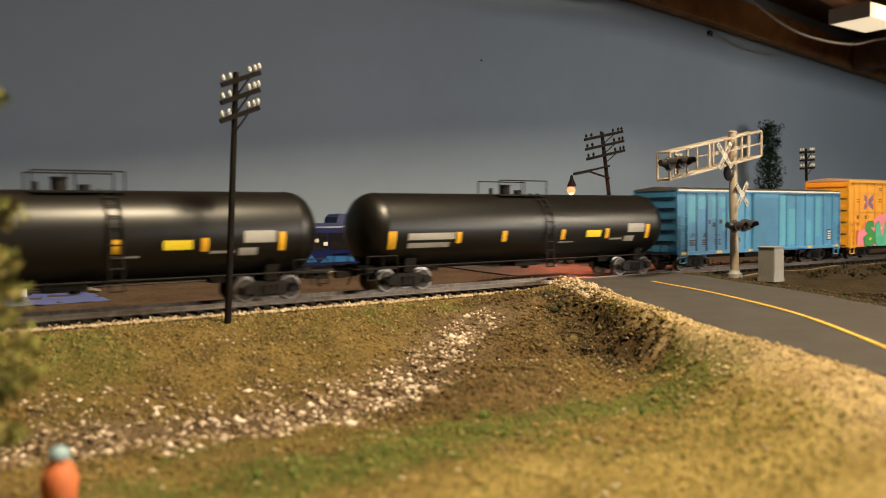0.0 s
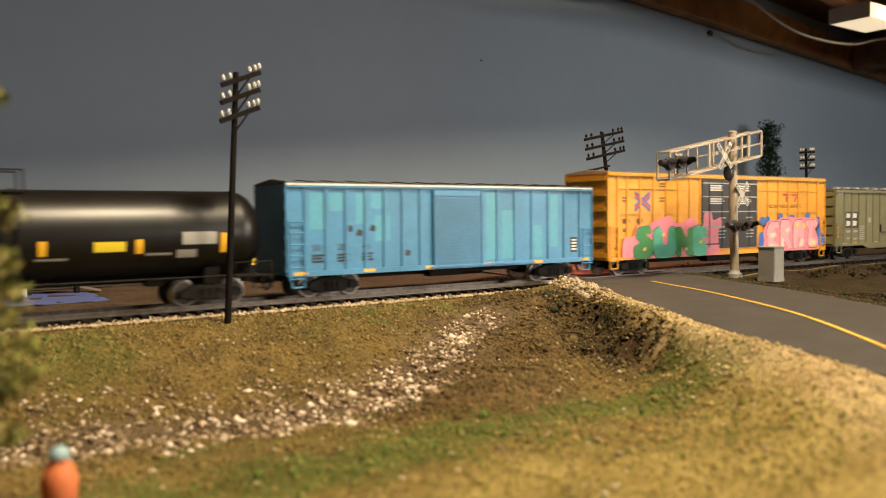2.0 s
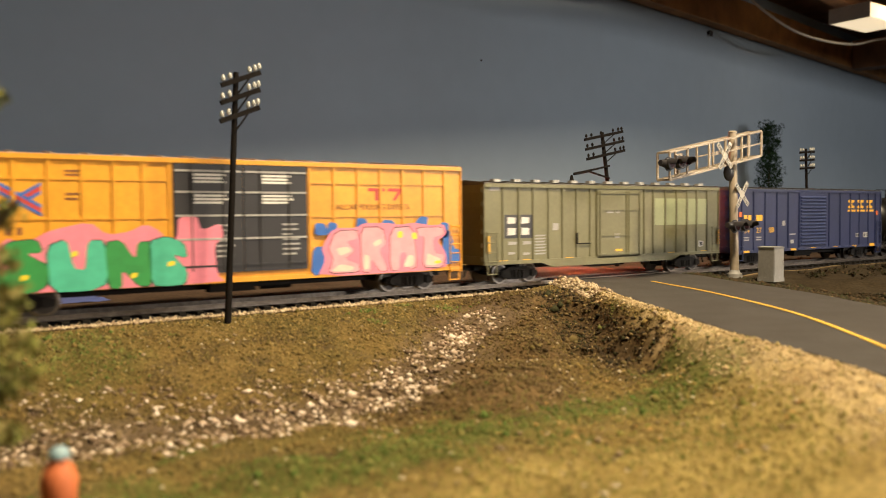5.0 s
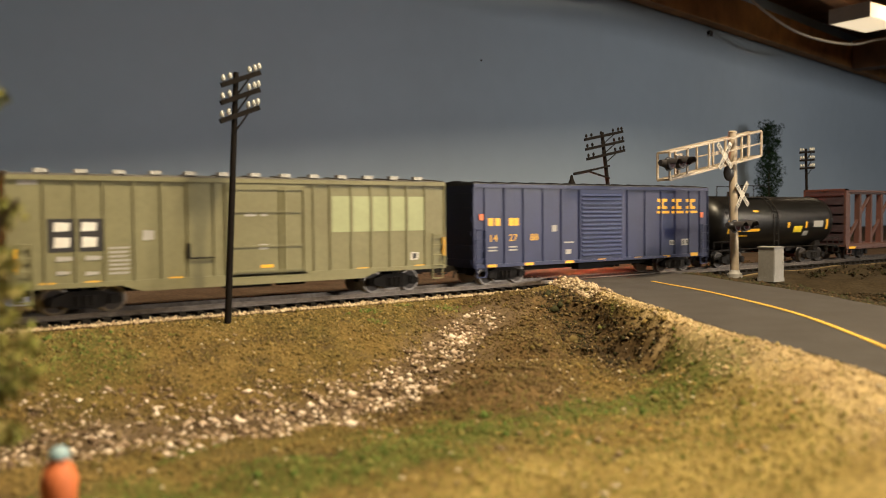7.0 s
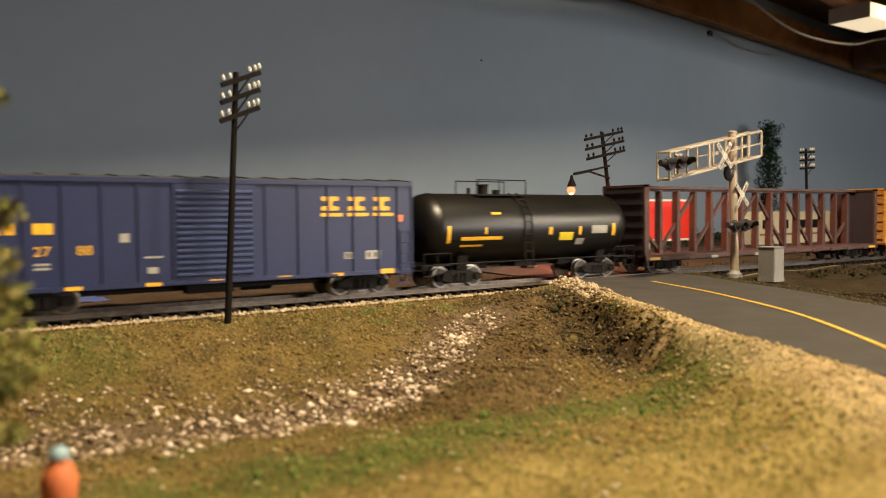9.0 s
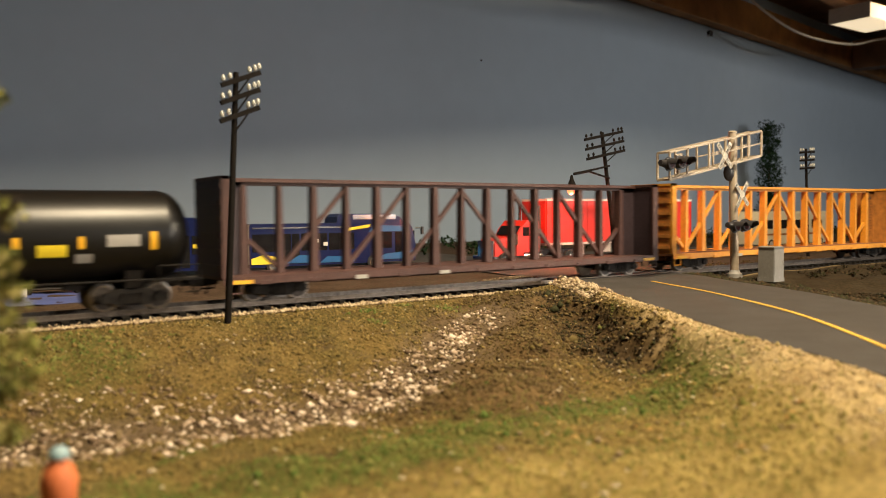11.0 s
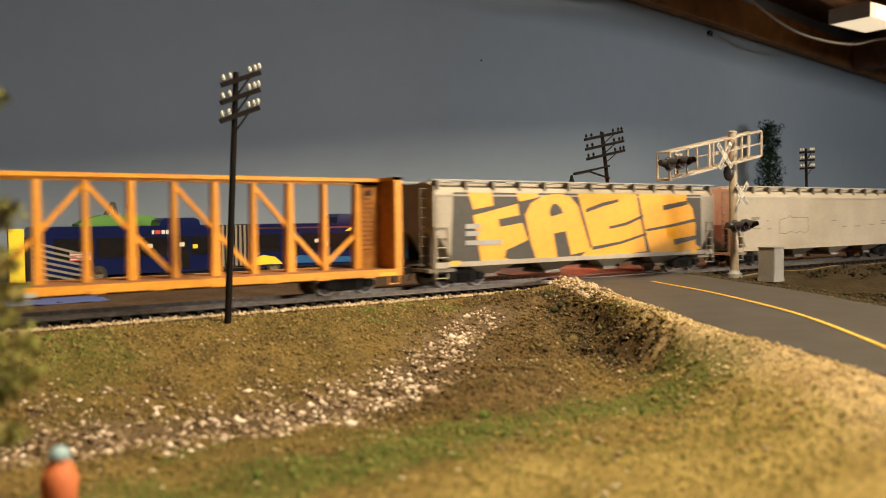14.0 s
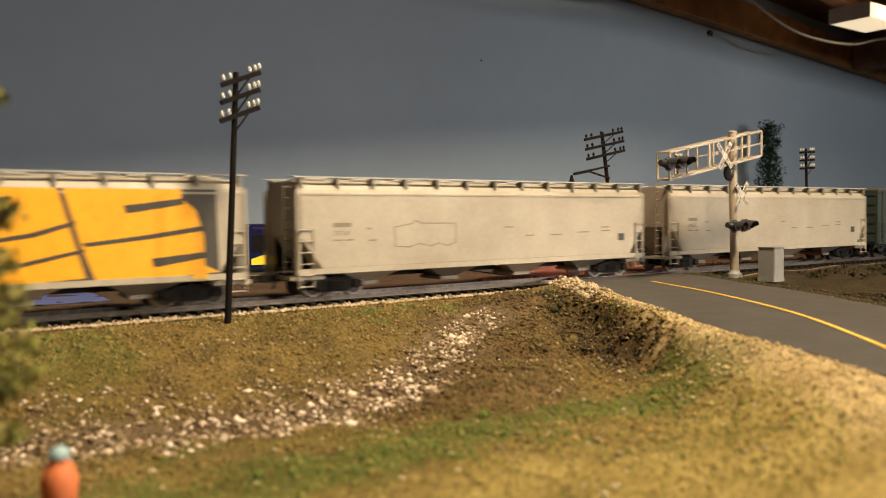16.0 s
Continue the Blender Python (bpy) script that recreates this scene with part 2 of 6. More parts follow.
# ---- mesh building ----
class Shape:
    """Vertices and faces in millimetres, grown piece by piece."""

    def __init__(self):
        self.v, self.f, self.smooth = [], [], False

    def add(self, verts, faces):
        n = len(self.v)
        self.v += [tuple(p) for p in verts]
        self.f += [tuple(i + n for i in f) for f in faces]
        return self

    def box(self, x0, x1, y0, y1, z0, z1):
        x0, x1, y0, y1, z0, z1 = min(x0, x1), max(x0, x1), min(y0, y1), max(y0, y1), min(z0, z1), max(z0, z1)
        return self.add([(x, y, z) for z in (z0, z1) for y in (y0, y1) for x in (x0, x1)],
                        [(0, 2, 3, 1), (4, 5, 7, 6), (0, 1, 5, 4), (2, 6, 7, 3), (0, 4, 6, 2), (1, 3, 7, 5)])

    def prism(self, pts, a, b, axis="y"):
        """A flat outline drawn in the two other axes, given a thickness from a to b."""
        n = len(pts)
        area = sum(pts[i][0] * pts[(i + 1) % n][1] - pts[(i + 1) % n][0] * pts[i][1] for i in range(n))
        pts = list(pts) if area > 0 else list(pts)[::-1]
        a, b = min(a, b), max(a, b)
        put = {"y": lambda p, d: (p[0], d, p[1]), "x": lambda p, d: (d, p[0], p[1]), "z": lambda p, d: (p[0], p[1], d)}[axis]
        v = [put(p, a) for p in pts] + [put(p, b) for p in pts]
        front, back = tuple(range(n)), tuple(range(2 * n - 1, n - 1, -1))
        f = [front, back] + [((i + 1) % n, i, n + i, n + (i + 1) % n) for i in range(n)]
        if axis != "y":
            f = [g[::-1] for g in f]
        return self.add(v, f)

    def rod(self, p, q, r, n=8, r1=None):
        p, q = Vector(p), Vector(q)
        r1 = r if r1 is None else r1
        d = (q - p).normalized()
        e = d.orthogonal().normalized()
        g = d.cross(e)
        ring = [(math.cos(2 * math.pi * i / n), math.sin(2 * math.pi * i / n)) for i in range(n)]
        v = [p + (e * c + g * s) * r for c, s in ring] + [q + (e * c + g * s) * r1 for c, s in ring]
        return self.add(v, [(i, (i + 1) % n, n + (i + 1) % n, n + i) for i in range(n)] + [tuple(range(n - 1, -1, -1)), tuple(range(n, 2 * n))])

    def beam(self, p, q, w, d):
        """A rectangular bar from p to q; w is its width in the upright plane of the bar, d its depth along y."""
        p, q = Vector(p), Vector(q)
        t = (q - p).normalized()
        y = Vector((0, 1, 0)) if abs(t.y) < 0.9 else Vector((1, 0, 0))
        s = t.cross(y).normalized()
        y = s.cross(t).normalized()
        v = [o + s * (a * w / 2) + y * (b * d / 2) for o in (p, q) for a, b in ((-1, -1), (1, -1), (1, 1), (-1, 1))]
        return self.add(v, [(3, 2, 1, 0), (4, 5, 6, 7)] + [(i, (i + 1) % 4, 4 + (i + 1) % 4, 4 + i) for i in range(4)])

    def lathe(self, profile, axis="x", cx=0, cy=0, cz=0, n=24, a0=0.0, a1=360.0):
        """Turns a profile of (along, radius) round an axis, or through a part of the turn."""
        full = abs(a1 - a0) > 359.9
        k = n if full else n + 1
        v = []
        for x, r in profile:
            for i in range(k):
                a = radians(a0 + (a1 - a0) * i / n)
                c, s = r * math.cos(a), r * math.sin(a)
                v.append({"x": (cx + x, cy + c, cz + s), "y": (cx + c, cy + x, cz - s), "z": (cx + c, cy + s, cz + x)}[axis])
        f = []
        for j in range(len(profile) - 1):
            for i in range(k if full else k - 1):
                b = (i + 1) % k
                f.append((j * k + i, (j + 1) * k + i, (j + 1) * k + b, j * k + b))
        if full:
            if profile[0][1] > 1e-6:
                f.append(tuple(range(k)))
            if profile[-1][1] > 1e-6:
                f.append(tuple(range(len(profile) * k - 1, (len(profile) - 1) * k - 1, -1)))
        return self.add(v, f)

    def mesh(self, name, material, smooth=False):
        me = bpy.data.meshes.new(name)
        me.from_pydata([(x * MM, y * MM, z * MM) for x, y, z in self.v], [], self.f)
        me.materials.append(material)
        if smooth:
            me.polygons.foreach_set("use_smooth", [True] * len(me.polygons))
            me.set_sharp_from_angle(angle=radians(35))
        me.update()
        return me


def part(name, shape, material, parent, label="", smooth=False, at=None):
    ob = new(name, shape.mesh(name, material, smooth))
    ob.parent = parent
    if at:
        ob.location = [c * MM for c in at]
    return tagged(ob, label)


def thing(name, label, category, group="", at=(0, 0, 0), turn=0):
    ob = new(name)
    ob.empty_display_size = 0.005
    ob.location = [c * MM for c in at]
    ob.rotation_euler = (0, 0, radians(turn))
    return tagged(ob, label, category, group)


def solid(name, shape, material, label, category="", kind="", group="", smooth=False, at=(0, 0, 0)):
    ob = new(name, shape.mesh(name, material, smooth))
    ob.location = [c * MM for c in at]
    return tagged(ob, label, category, group, kind)


def letters(name, text, height, material, parent, x, y, z, stretch=1.0, tilt=0.0, label=""):
    """Raised lettering that faces -y, its lower left corner at x, z."""
    cu = bpy.data.curves.new(name, "FONT")
    cu.body, cu.size, cu.extrude = text, height * MM * 1.38, 0.00006
    tmp = new(name, cu)
    bpy.context.view_layer.update()
    me = bpy.data.meshes.new_from_object(tmp.evaluated_get(bpy.context.evaluated_depsgraph_get()))
    bpy.data.objects.remove(tmp)
    me.materials.clear()
    me.materials.append(material)
    ob = new(name, me)
    ob.parent = parent
    ob.matrix_local = pose(x * MM, y * MM, z * MM, 0, tilt, 0) @ pose(0, 0, 0, 90, 0, 0) @ Matrix.Diagonal((stretch, 1, 1, 1))
    return tagged(ob, label)


def ease(a, b, x):
    u = max(0.0, min(1.0, (x - a) / (b - a)))
    return u * u * (3 - 2 * u)


# ---- ground, road, track, room ----
ROAD_LINE = [(420, 420), (395, 200), (368, 60), (362, 10), (349, -41), (333, -80), (310, -122), (277, -172), (230, -225), (170, -285), (90, -360), (-60, -480)]


def smooth_line(pts, step=4.0):
    out = []
    for i in range(len(pts) - 1):
        p0, p1, p2, p3 = pts[max(i - 1, 0)], pts[i], pts[i + 1], pts[min(i + 2, len(pts) - 1)]
        n = max(2, int(math.dist(p1, p2) / step))
        for j in range(n):
            u = j / n
            out.append(tuple(0.5 * (2 * b + (c - a) * u + (2 * a - 5 * b + 4 * c - d) * u * u + (3 * b - a - 3 * c + d) * u ** 3) for a, b, c, d in zip(p0, p1, p2, p3)))
    return out + [pts[-1]]


ROAD = smooth_line(ROAD_LINE)
ROAD_XY = np.array(ROAD)
DITCH = np.array(smooth_line([(225, -52), (205, -62), (168, -94), (122, -126), (92, -130), (66, -125), (40, -119), (0, -117), (-60, -122)], 3.0))
EARTH = np.array(smooth_line([(262, -50), (235, -62), (205, -88), (172, -122), (140, -152)], 3.0))
HALF_ROAD = 44.0


def left_half(y):
    """Half width of the road towards the ditch; sand has crept over it in front."""
    return 45.0 - 3.0 * ease(110, 190, -y) - 30.0 * ease(175, 275, -y)


def road_gap(x, y):
    """Distance from the road's edge, negative on the road."""
    i = int(((ROAD_XY - (x, y)) ** 2).sum(1).argmin())
    return math.dist(ROAD[i], (x, y)) - (left_half(ROAD[i][1]) if x < ROAD[i][0] else HALF_ROAD)


def near_line(line, x, y):
    return float(np.sqrt(((line - (x, y)) ** 2).sum(1).min()))


def road_level(y):
    return -0.5 - 1.2 * ease(14, 60, abs(y))


def wild(x, y, size):
    return noise.noise((x / size, y / size, 3.7))


def height(x, y, fine=True):
    d = -y
    if abs(y) < 19:
        return -4.4
    if y > 0:
        h = -4.4 + 1.2 * ease(25, 60, y) + 0.7 * wild(x, y, 14)
    else:
        h = -4.4 - 12.5 * ease(26, 105, d) + 5.0 * ease(150, 250, d)
        e = near_line(DITCH, x, y)
        h -= 4.5 * (1 - ease(4, 34, e))
        bank = 1 - ease(6, 34, near_line(EARTH, x, y))
        h += bank * (3.5 + 6.0 * wild(x + 40, y, 26) + 1.5 * wild(x, y, 9))
        if x > 400:
            h = h * (1 - ease(400, 470, x)) + (-4.0 + 2.0 * wild(x, y, 40)) * ease(400, 470, x)
        h += ease(22, 45, d) * (1.6 * wild(x, y, 17) + 0.7 * wild(x, y, 6))
    r = road_gap(x, y)
    if r < 60:
        edge = road_level(y) - 0.35 - (1.5 if r < -3 else 0) + 0.35 * wild(x, y, 7)
        k = ease(2, 50, r)
        if y < 0 and x < 330:
            # a gravel berm along the road, broken off steeply above the ditch
            berm = ease(0.5, 5, r) * (1 - ease(9, 18, r))
            edge += berm * (0.9 + 1.6 * (1 - ease(30, 90, d)) + 0.9 * wild(x, y, 6) + 0.5 * wild(x, y, 2.5))
            steep = ease(30, 48, d) * (1 - ease(165, 200, d))
            ragged = r + 6 * wild(x + 11, y, 13) + 2.5 * wild(x, y, 5)
            k = k * (1 - steep) + ease(9, 25, ragged) * steep
            h += steep * (1 - ease(20, 44, r)) * (1.4 * wild(x, y, 7) + 0.9 * wild(x, y, 3))
        h = edge * (1 - k) + h * k
    if y < -90 and 195 < x < 250:
        h -= 10.0 * (1 - ease(4, 10, math.dist((x, y), (222, -117)) + 3 * wild(x, y, 5)))
    return h


GREEN = np.array(smooth_line([(20, -186), (43, -190), (79, -198), (108, -187), (140, -186), (165, -190), (196, -196), (214, -172)], 3.0))


def green_share(x, y):
    """How green the foam is: a strip along the foot of the bank and a patch by the track."""
    a = 1 - ease(3, 20, near_line(GREEN, x, y) + 12 * wild(x, y + 30, 15) + 5 * wild(x, y, 5))
    b = 0.55 * (1 - ease(8, 34, math.dist((x, y), (48, -52)) + 16 * wild(x, y, 12)))
    return max(a, b)


def scarp_share(x, y):
    """Raw dark soil where the bank broke away below the road, shade painted in."""
    d = -y
    if x > 330 or not 30 < d < 185:
        return 0.0
    r = road_gap(x, y) + 6 * wild(x + 11, y, 13) + 4 * wild(x, y, 5)
    return ease(11, 16, r) * (1 - ease(30, 44, r)) * ease(34, 48, d) * (1 - ease(140, 172, d + 10 * wild(x, y, 9)))


def bank_share(x, y):
    """How much bare earth shows on the bank beside the ditch."""
    soil = 1 - ease(20, 42, near_line(EARTH, x, y) + 12 * wild(x, y, 20))
    return max(soil, scarp_share(x, y))


def patch(x, y):
    """Base colour of the scenery at a place: turf, earth, sand or gravel."""
    d = -y
    turf = Vector((0.140, 0.096, 0.033)).lerp(Vector((0.105, 0.082, 0.026)), ease(-0.2, 0.35, wild(x, y + 90, 30)))
    turf = turf.lerp(Vector((0.085, 0.060, 0.026)), ease(0.0, 0.45, wild(x, y, 11)))
    earth = Vector((0.115, 0.074, 0.033)).lerp(Vector((0.060, 0.040, 0.020)), ease(-0.1, 0.4, wild(x, y, 8)))
    sand = Vector((0.44, 0.33, 0.18))
    c = turf
    if y > 0:
        return Vector((0.075, 0.050, 0.034))
    if x > 390 and d < 300:
        c = c.lerp(Vector((0.034, 0.025, 0.014)), ease(385, 410, x))
    if x < 385:
        c = c.lerp(Vector((0.25, 0.19, 0.065)), ease(190, 262, d + 0.12 * x + 30 * wild(x, y, 45)))
    if x < 330:
        c = c.lerp(Vector((0.080, 0.092, 0.022)), 0.8 * green_share(x, y))
    c = c.lerp(earth, 0.95 * bank_share(x, y))
    # dark soil plus the scarp's shade, both put into the colour
    c = c.lerp(Vector((0.050, 0.033, 0.016)), 0.6 * scarp_share(x, y))
    c = c.lerp(Vector((0.105, 0.075, 0.045)), 1 - ease(8, 24, near_line(DITCH, x, y) + 5 * wild(x, y, 9)))
    c = c.lerp(sand, 0.75 * (1 - ease(17, 24, abs(d))))
    r = road_gap(x, y)
    if x < 400:
        c = c.lerp(sand, 0.85 * (1 - ease(4, 15 + 14 * ease(130, 210, d), r + 8 * wild(x, y, 11))))
    return c


def ground():
    xs = [-2450, -1500, -700, -300, -120] + [-60 + 6 * i for i in range(10)] + [3.0 * i for i in range(0, 160)] + [480 + 12 * i for i in range(0, 40)] + [980, 1100, 1300, 1600, 2000, 2600, 3400]
    ys = [-900, -600, -440, -380] + [-340 + 3.0 * i for i in range(0, 108)] + [-16, 0, 16, 22, 30, 40] + [50 + 12 * i for i in range(0, 20)] + [300, 350, 400, 500, 600, 700, 800, 950, 1100]
    v = [(x * MM, y * MM, height(x, y) * MM) for y in ys for x in xs]
    n = len(xs)
    f = [(j * n + i, j * n + i + 1, (j + 1) * n + i + 1, (j + 1) * n + i) for j in range(len(ys) - 1) for i in range(n - 1)]
    me = bpy.data.meshes.new("ground")
    me.from_pydata(v, [], f)
    col = me.color_attributes.new("patch", "FLOAT_COLOR", "POINT")
    flat = []
    for y in ys:
        for x in xs:
            flat += [*patch(x, y), 1.0]
    col.data.foreach_set("color", flat)
    me.polygons.foreach_set("use_smooth", [True] * len(me.polygons))
    me.materials.append(M_GROUND)
    tagged(new("ground", me), "layout scenery of earth, turf and sand with a gravel ditch", "ground", kind="structure")


def ribbon(name, line, half, z0, lift, thick, material, label):
    """A strip with thickness that follows a line on the ground."""
    s = Shape()
    n = len(line)
    v = []
    for i, (x, y) in enumerate(line):
        a, b = line[max(i - 1, 0)], line[min(i + 1, n - 1)]
        t = Vector((b[0] - a[0], b[1] - a[1])).normalized()
        z = z0(y) + lift
        w = half(i)
        for k, zz in ((-w[0], z), (w[1], z), (w[1], z - thick), (-w[0], z - thick)):
            v.append((x - t.y * k, y + t.x * k, zz))
    f = [(4 * i + a, 4 * i + 4 + a, 4 * i + 4 + (a + 1) % 4, 4 * i + (a + 1) % 4) for i in range(n - 1) for a in range(4)]
    s.add(v, f + [(0, 1, 2, 3), (4 * n - 1, 4 * n - 2, 4 * n - 3, 4 * n - 4)])
    return tagged(new(name, s.mesh(name, material)), label, "road", kind="structure")


def roads():
    ragged = [HALF_ROAD + 1.3 * wild(i * 3.0, 5, 12) for i in range(len(ROAD))]
    near = [i for i, p in enumerate(ROAD) if p[1] < 12.5]
    ribbon("road", [ROAD[i] for i in near], lambda i: (left_half(ROAD[near[i]][1]) + ragged[i] - HALF_ROAD, ragged[-1 - i]), road_level, 0, 1.2, M_ROAD, "worn grey asphalt road rising to the level crossing")
    far = [p for p in ROAD if p[1] > 11.8]
    ribbon("road_behind", far, lambda i: (HALF_ROAD, HALF_ROAD), lambda y: -1.2, 0, 1.2, M_ROAD, "grey road behind the level crossing")
    line = [p for p in ROAD if -420 < p[1] < -38]
    wob = [0.75 + 0.18 * wild(i * 2.0, 9, 5) for i in range(len(line))]
    ribbon("road_line", line, lambda i: (wob[i], wob[i]), road_level, 0.25, 0.3, M_LINE, "hand-painted yellow centre line on the road")
    ribbon("street_line", [(x, 158 - 0.02 * x) for x in range(60, 400, 20)], lambda i: (1.2, 1.2), lambda y: -1.4, 0.3, 0.4, M_LINE, "yellow edge line on the street")
    street = [(x, 205 - 0.02 * x) for x in range(-400, 900, 40)]
    ribbon("street", street, lambda i: (50, 50), lambda y: -1.4, 0, 1.5, M_ROAD, "grey street parallel to the railway")


def track():
    for name, y in (("rail", -8.25), ("rail", 8.25)):
        s = Shape()
        for y0, z0, z1 in ((0.42, -0.75, 0.0), (0.18, -1.7, -0.75), (0.9, -2.1, -1.7)):
            s.box(-2300, 3100, y - y0, y + y0, z0, z1)
        tagged(new(name, s.mesh("rail", M_RAIL)), "worn nickel-silver model rail on black ties", "rail", "rails of the track", "structure")
    bed = Shape().prism([(-20, -5.5), (20, -5.5), (17, -3.5), (-17, -3.5)], -2300, 3100, "x")
    bedo = tagged(new("roadbed", bed.mesh("roadbed", M_DARK)), "dark ballast bed under the track", "roadbed", kind="structure")
    tie = Shape().box(-1.35, 1.35, -15, 15, -3.8, -2.05).mesh("tie", M_TIE)
    for i in range(118):
        ob = new("tie", tie)
        ob.parent = bedo
        ob.location = ((-110 + 7.2 * i + random.uniform(-0.15, 0.15)) * MM, random.uniform(-0.3, 0.3) * MM, 0)


def room():
    wall = Shape().prism([(-2500, 846), (200, 668), (700, 636), (1000, 626), (1200, 648.5), (3600, 1045), (3600, 1075), (1200, 680), (1000, 660), (700, 668), (200, 700), (-2500, 878)], -900, 900, "z")
    solid("wall_north", wall, M_WALL, "blue-grey painted backdrop wall behind the layout", "wall", "structure")
    for name, b in (("wall_west", (-2530, -2500, -2400, 1075, -900, 900)), ("wall_east", (3600, 3630, -2400, 1075, -900, 900)), ("wall_south", (-2530, 3630, -2430, -2400, -900, 900))):
        solid(name, Shape().box(*b), M_WALL, "plain painted basement wall", "wall", "structure")
    # unseen board, added to keep lamp light off the upper backdrop
    solid("light_cut_board", Shape().box(-1500, 3400, -472, -460, 334, 899), M_WALL, "unseen plain board added above the layout front to cut lamp light", "valance", "structure")
    solid("floor", Shape().box(-2500, 3600, -2400, 1075, -930, -900), M_ROAD, "grey basement floor", "floor", "structure")
    solid("ceiling", Shape().box(-2500, 3600, -2400, 250, 900, 930).box(-2500, 3600, 250, 1075, 500, 530).box(-2500, 3600, 240, 250, 500, 900), M_WOODDARK, "dark wooden basement ceiling", "ceiling", "structure")


def blue_lit_patch():
    # blue light on the ground, put in as a blue-coloured surface
    s = Shape()
    n = 9
    v = [(46 + 5.5 * i, 68 + 8 * j, -2.9 + 0.6 * wild(i * 9, j * 9, 12)) for j in range(n) for i in range(n)]
    f = [(j * n + i, j * n + i + 1, (j + 1) * n + i + 1, (j + 1) * n + i) for j in range(n - 1) for i in range(n - 1)]
    s.add(v, f).box(47, 89, 69, 131, -4.5, -3.6)
    solid("blue_lit_patch", s, M_BLUELIT, "uneven blue patch standing in for blue-lit ground behind the track", "sheet")


ground()
blue_lit_patch()
roads()
track()
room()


# ---- rolling stock ----
WHEEL_R = 5.2
CARS = []
WHEELS = []


def wheelset_mesh():
    s = Shape()
    for k in (-1, 1):
        prof = [(k * 6.9, 0.8), (k * 6.9, 5.9), (k * 7.5, 5.95), (k * 7.6, 5.25), (k * 9.4, 5.15), (k * 9.4, 4.35)]
        s.lathe(prof if k > 0 else prof, "y", n=28)
    return s.mesh("wheelset", M_STEEL, True)


def wheel_face_mesh():
    s = Shape()
    for k in (-1, 1):
        s.lathe([(k * 9.41, 4.36), (k * 9.0, 4.1), (k * 8.8, 2.2), (k * 9.5, 1.5), (k * 9.8, 0.01)], "y", n=28)
    s.rod((0, -9, 0), (0, 9, 0), 1.1, 10)
    for a in range(0, 360, 72):
        x, z = 3.1 * math.cos(radians(a)), 3.1 * math.sin(radians(a))
        for k in (-1, 1):
            s.rod((x, k * 8.8, z), (x, k * 9.15, z), 0.55, 6)
    return s.mesh("wheel_face", M_WHEEL, True)


def truck_mesh():
    s = Shape()
    for k in (-1, 1):
        y0, y1 = k * 10.4, k * 12.4
        s.prism([(-13.5, 6.4), (-13.5, 4.0), (-11.8, 3.6), (-8.4, 3.7), (-5.6, 2.2), (5.6, 2.2), (8.4, 3.7), (11.8, 3.6), (13.5, 4.0), (13.5, 6.4), (9.5, 7.2), (5.5, 8.8), (-5.5, 8.8), (-9.5, 7.2)], y0, y1)
        s.prism([(-4.4, 3.2), (4.4, 3.2), (4.4, 7.0), (-4.4, 7.0)], k * 12.3, k * 12.9)
        for x in (-2.6, 0, 2.6):
            s.rod((x, k * 12.6, 3.2), (x, k * 12.6, 7.2), 1.0, 8)
        for x in (-10.2, 10.2):
            s.rod((x, k * 11.4, 5.2), (x, k * 13.4, 5.2), 1.9, 12)
            s.prism([(x - 2.2, 4.2), (x + 2.2, 4.2), (x + 1.7, 7.4), (x - 1.7, 7.4)], k * 12.3, k * 12.8)
    s.box(-3.2, 3.2, -12, 12, 5.0, 8.4)
    s.box(-1.2, 1.2, -12.5, 12.5, 8.4, 9.6)
    return s.mesh("truck", M_DARK)


WHEEL_MESH, FACE_MESH, TRUCK_MESH = wheelset_mesh(), wheel_face_mesh(), truck_mesh()


def running_gear(car, L, inset=24.0):
    for x in (-L / 2 + inset, L / 2 - inset):
        tr = new("truck", TRUCK_MESH)
        tr.parent = car
        tr.location = (x * MM, 0, 0)
        tagged(tr, "dark cast bogie with springs")
        for dx in (-10.2, 10.2):
            w = new("wheelset", WHEEL_MESH)
            w.parent = tr
            w.location = (dx * MM, 0, WHEEL_R * MM)
            w.data.materials[0] = M_STEEL
            WHEELS.append((w, dx, random.uniform(0, 360)))
            fc = new("wheel_face", FACE_MESH)
            fc.parent = tr
            fc.location = w.location
            WHEELS.append((fc, dx, WHEELS[-1][2]))
    for k in (-1, 1):
        s = Shape()
        s.box(k * (L / 2 - 3), k * (L / 2 + 4.5), -1.3, 1.3, 7.6, 10.0)
        s.box(k * (L / 2 + 3.5), k * (L / 2 + 8.0), -1.9, 1.9, 7.2, 10.4)
        s.rod((k * (L / 2 + 1), -3, 8.5), (k * (L / 2 + 3), -3, 4.0), 0.5, 6)
        part("coupler", s, M_DARK, car, "dark knuckle coupler")


def car_thing(name, label, x0, x1, inset=24.0):
    car = thing(name, label, "railway car", "cars of the train", ((x0 + x1) / 2, 0, 0))
    CARS.append((car, (x0 + x1) / 2))
    running_gear(car, x1 - x0, inset)
    return car


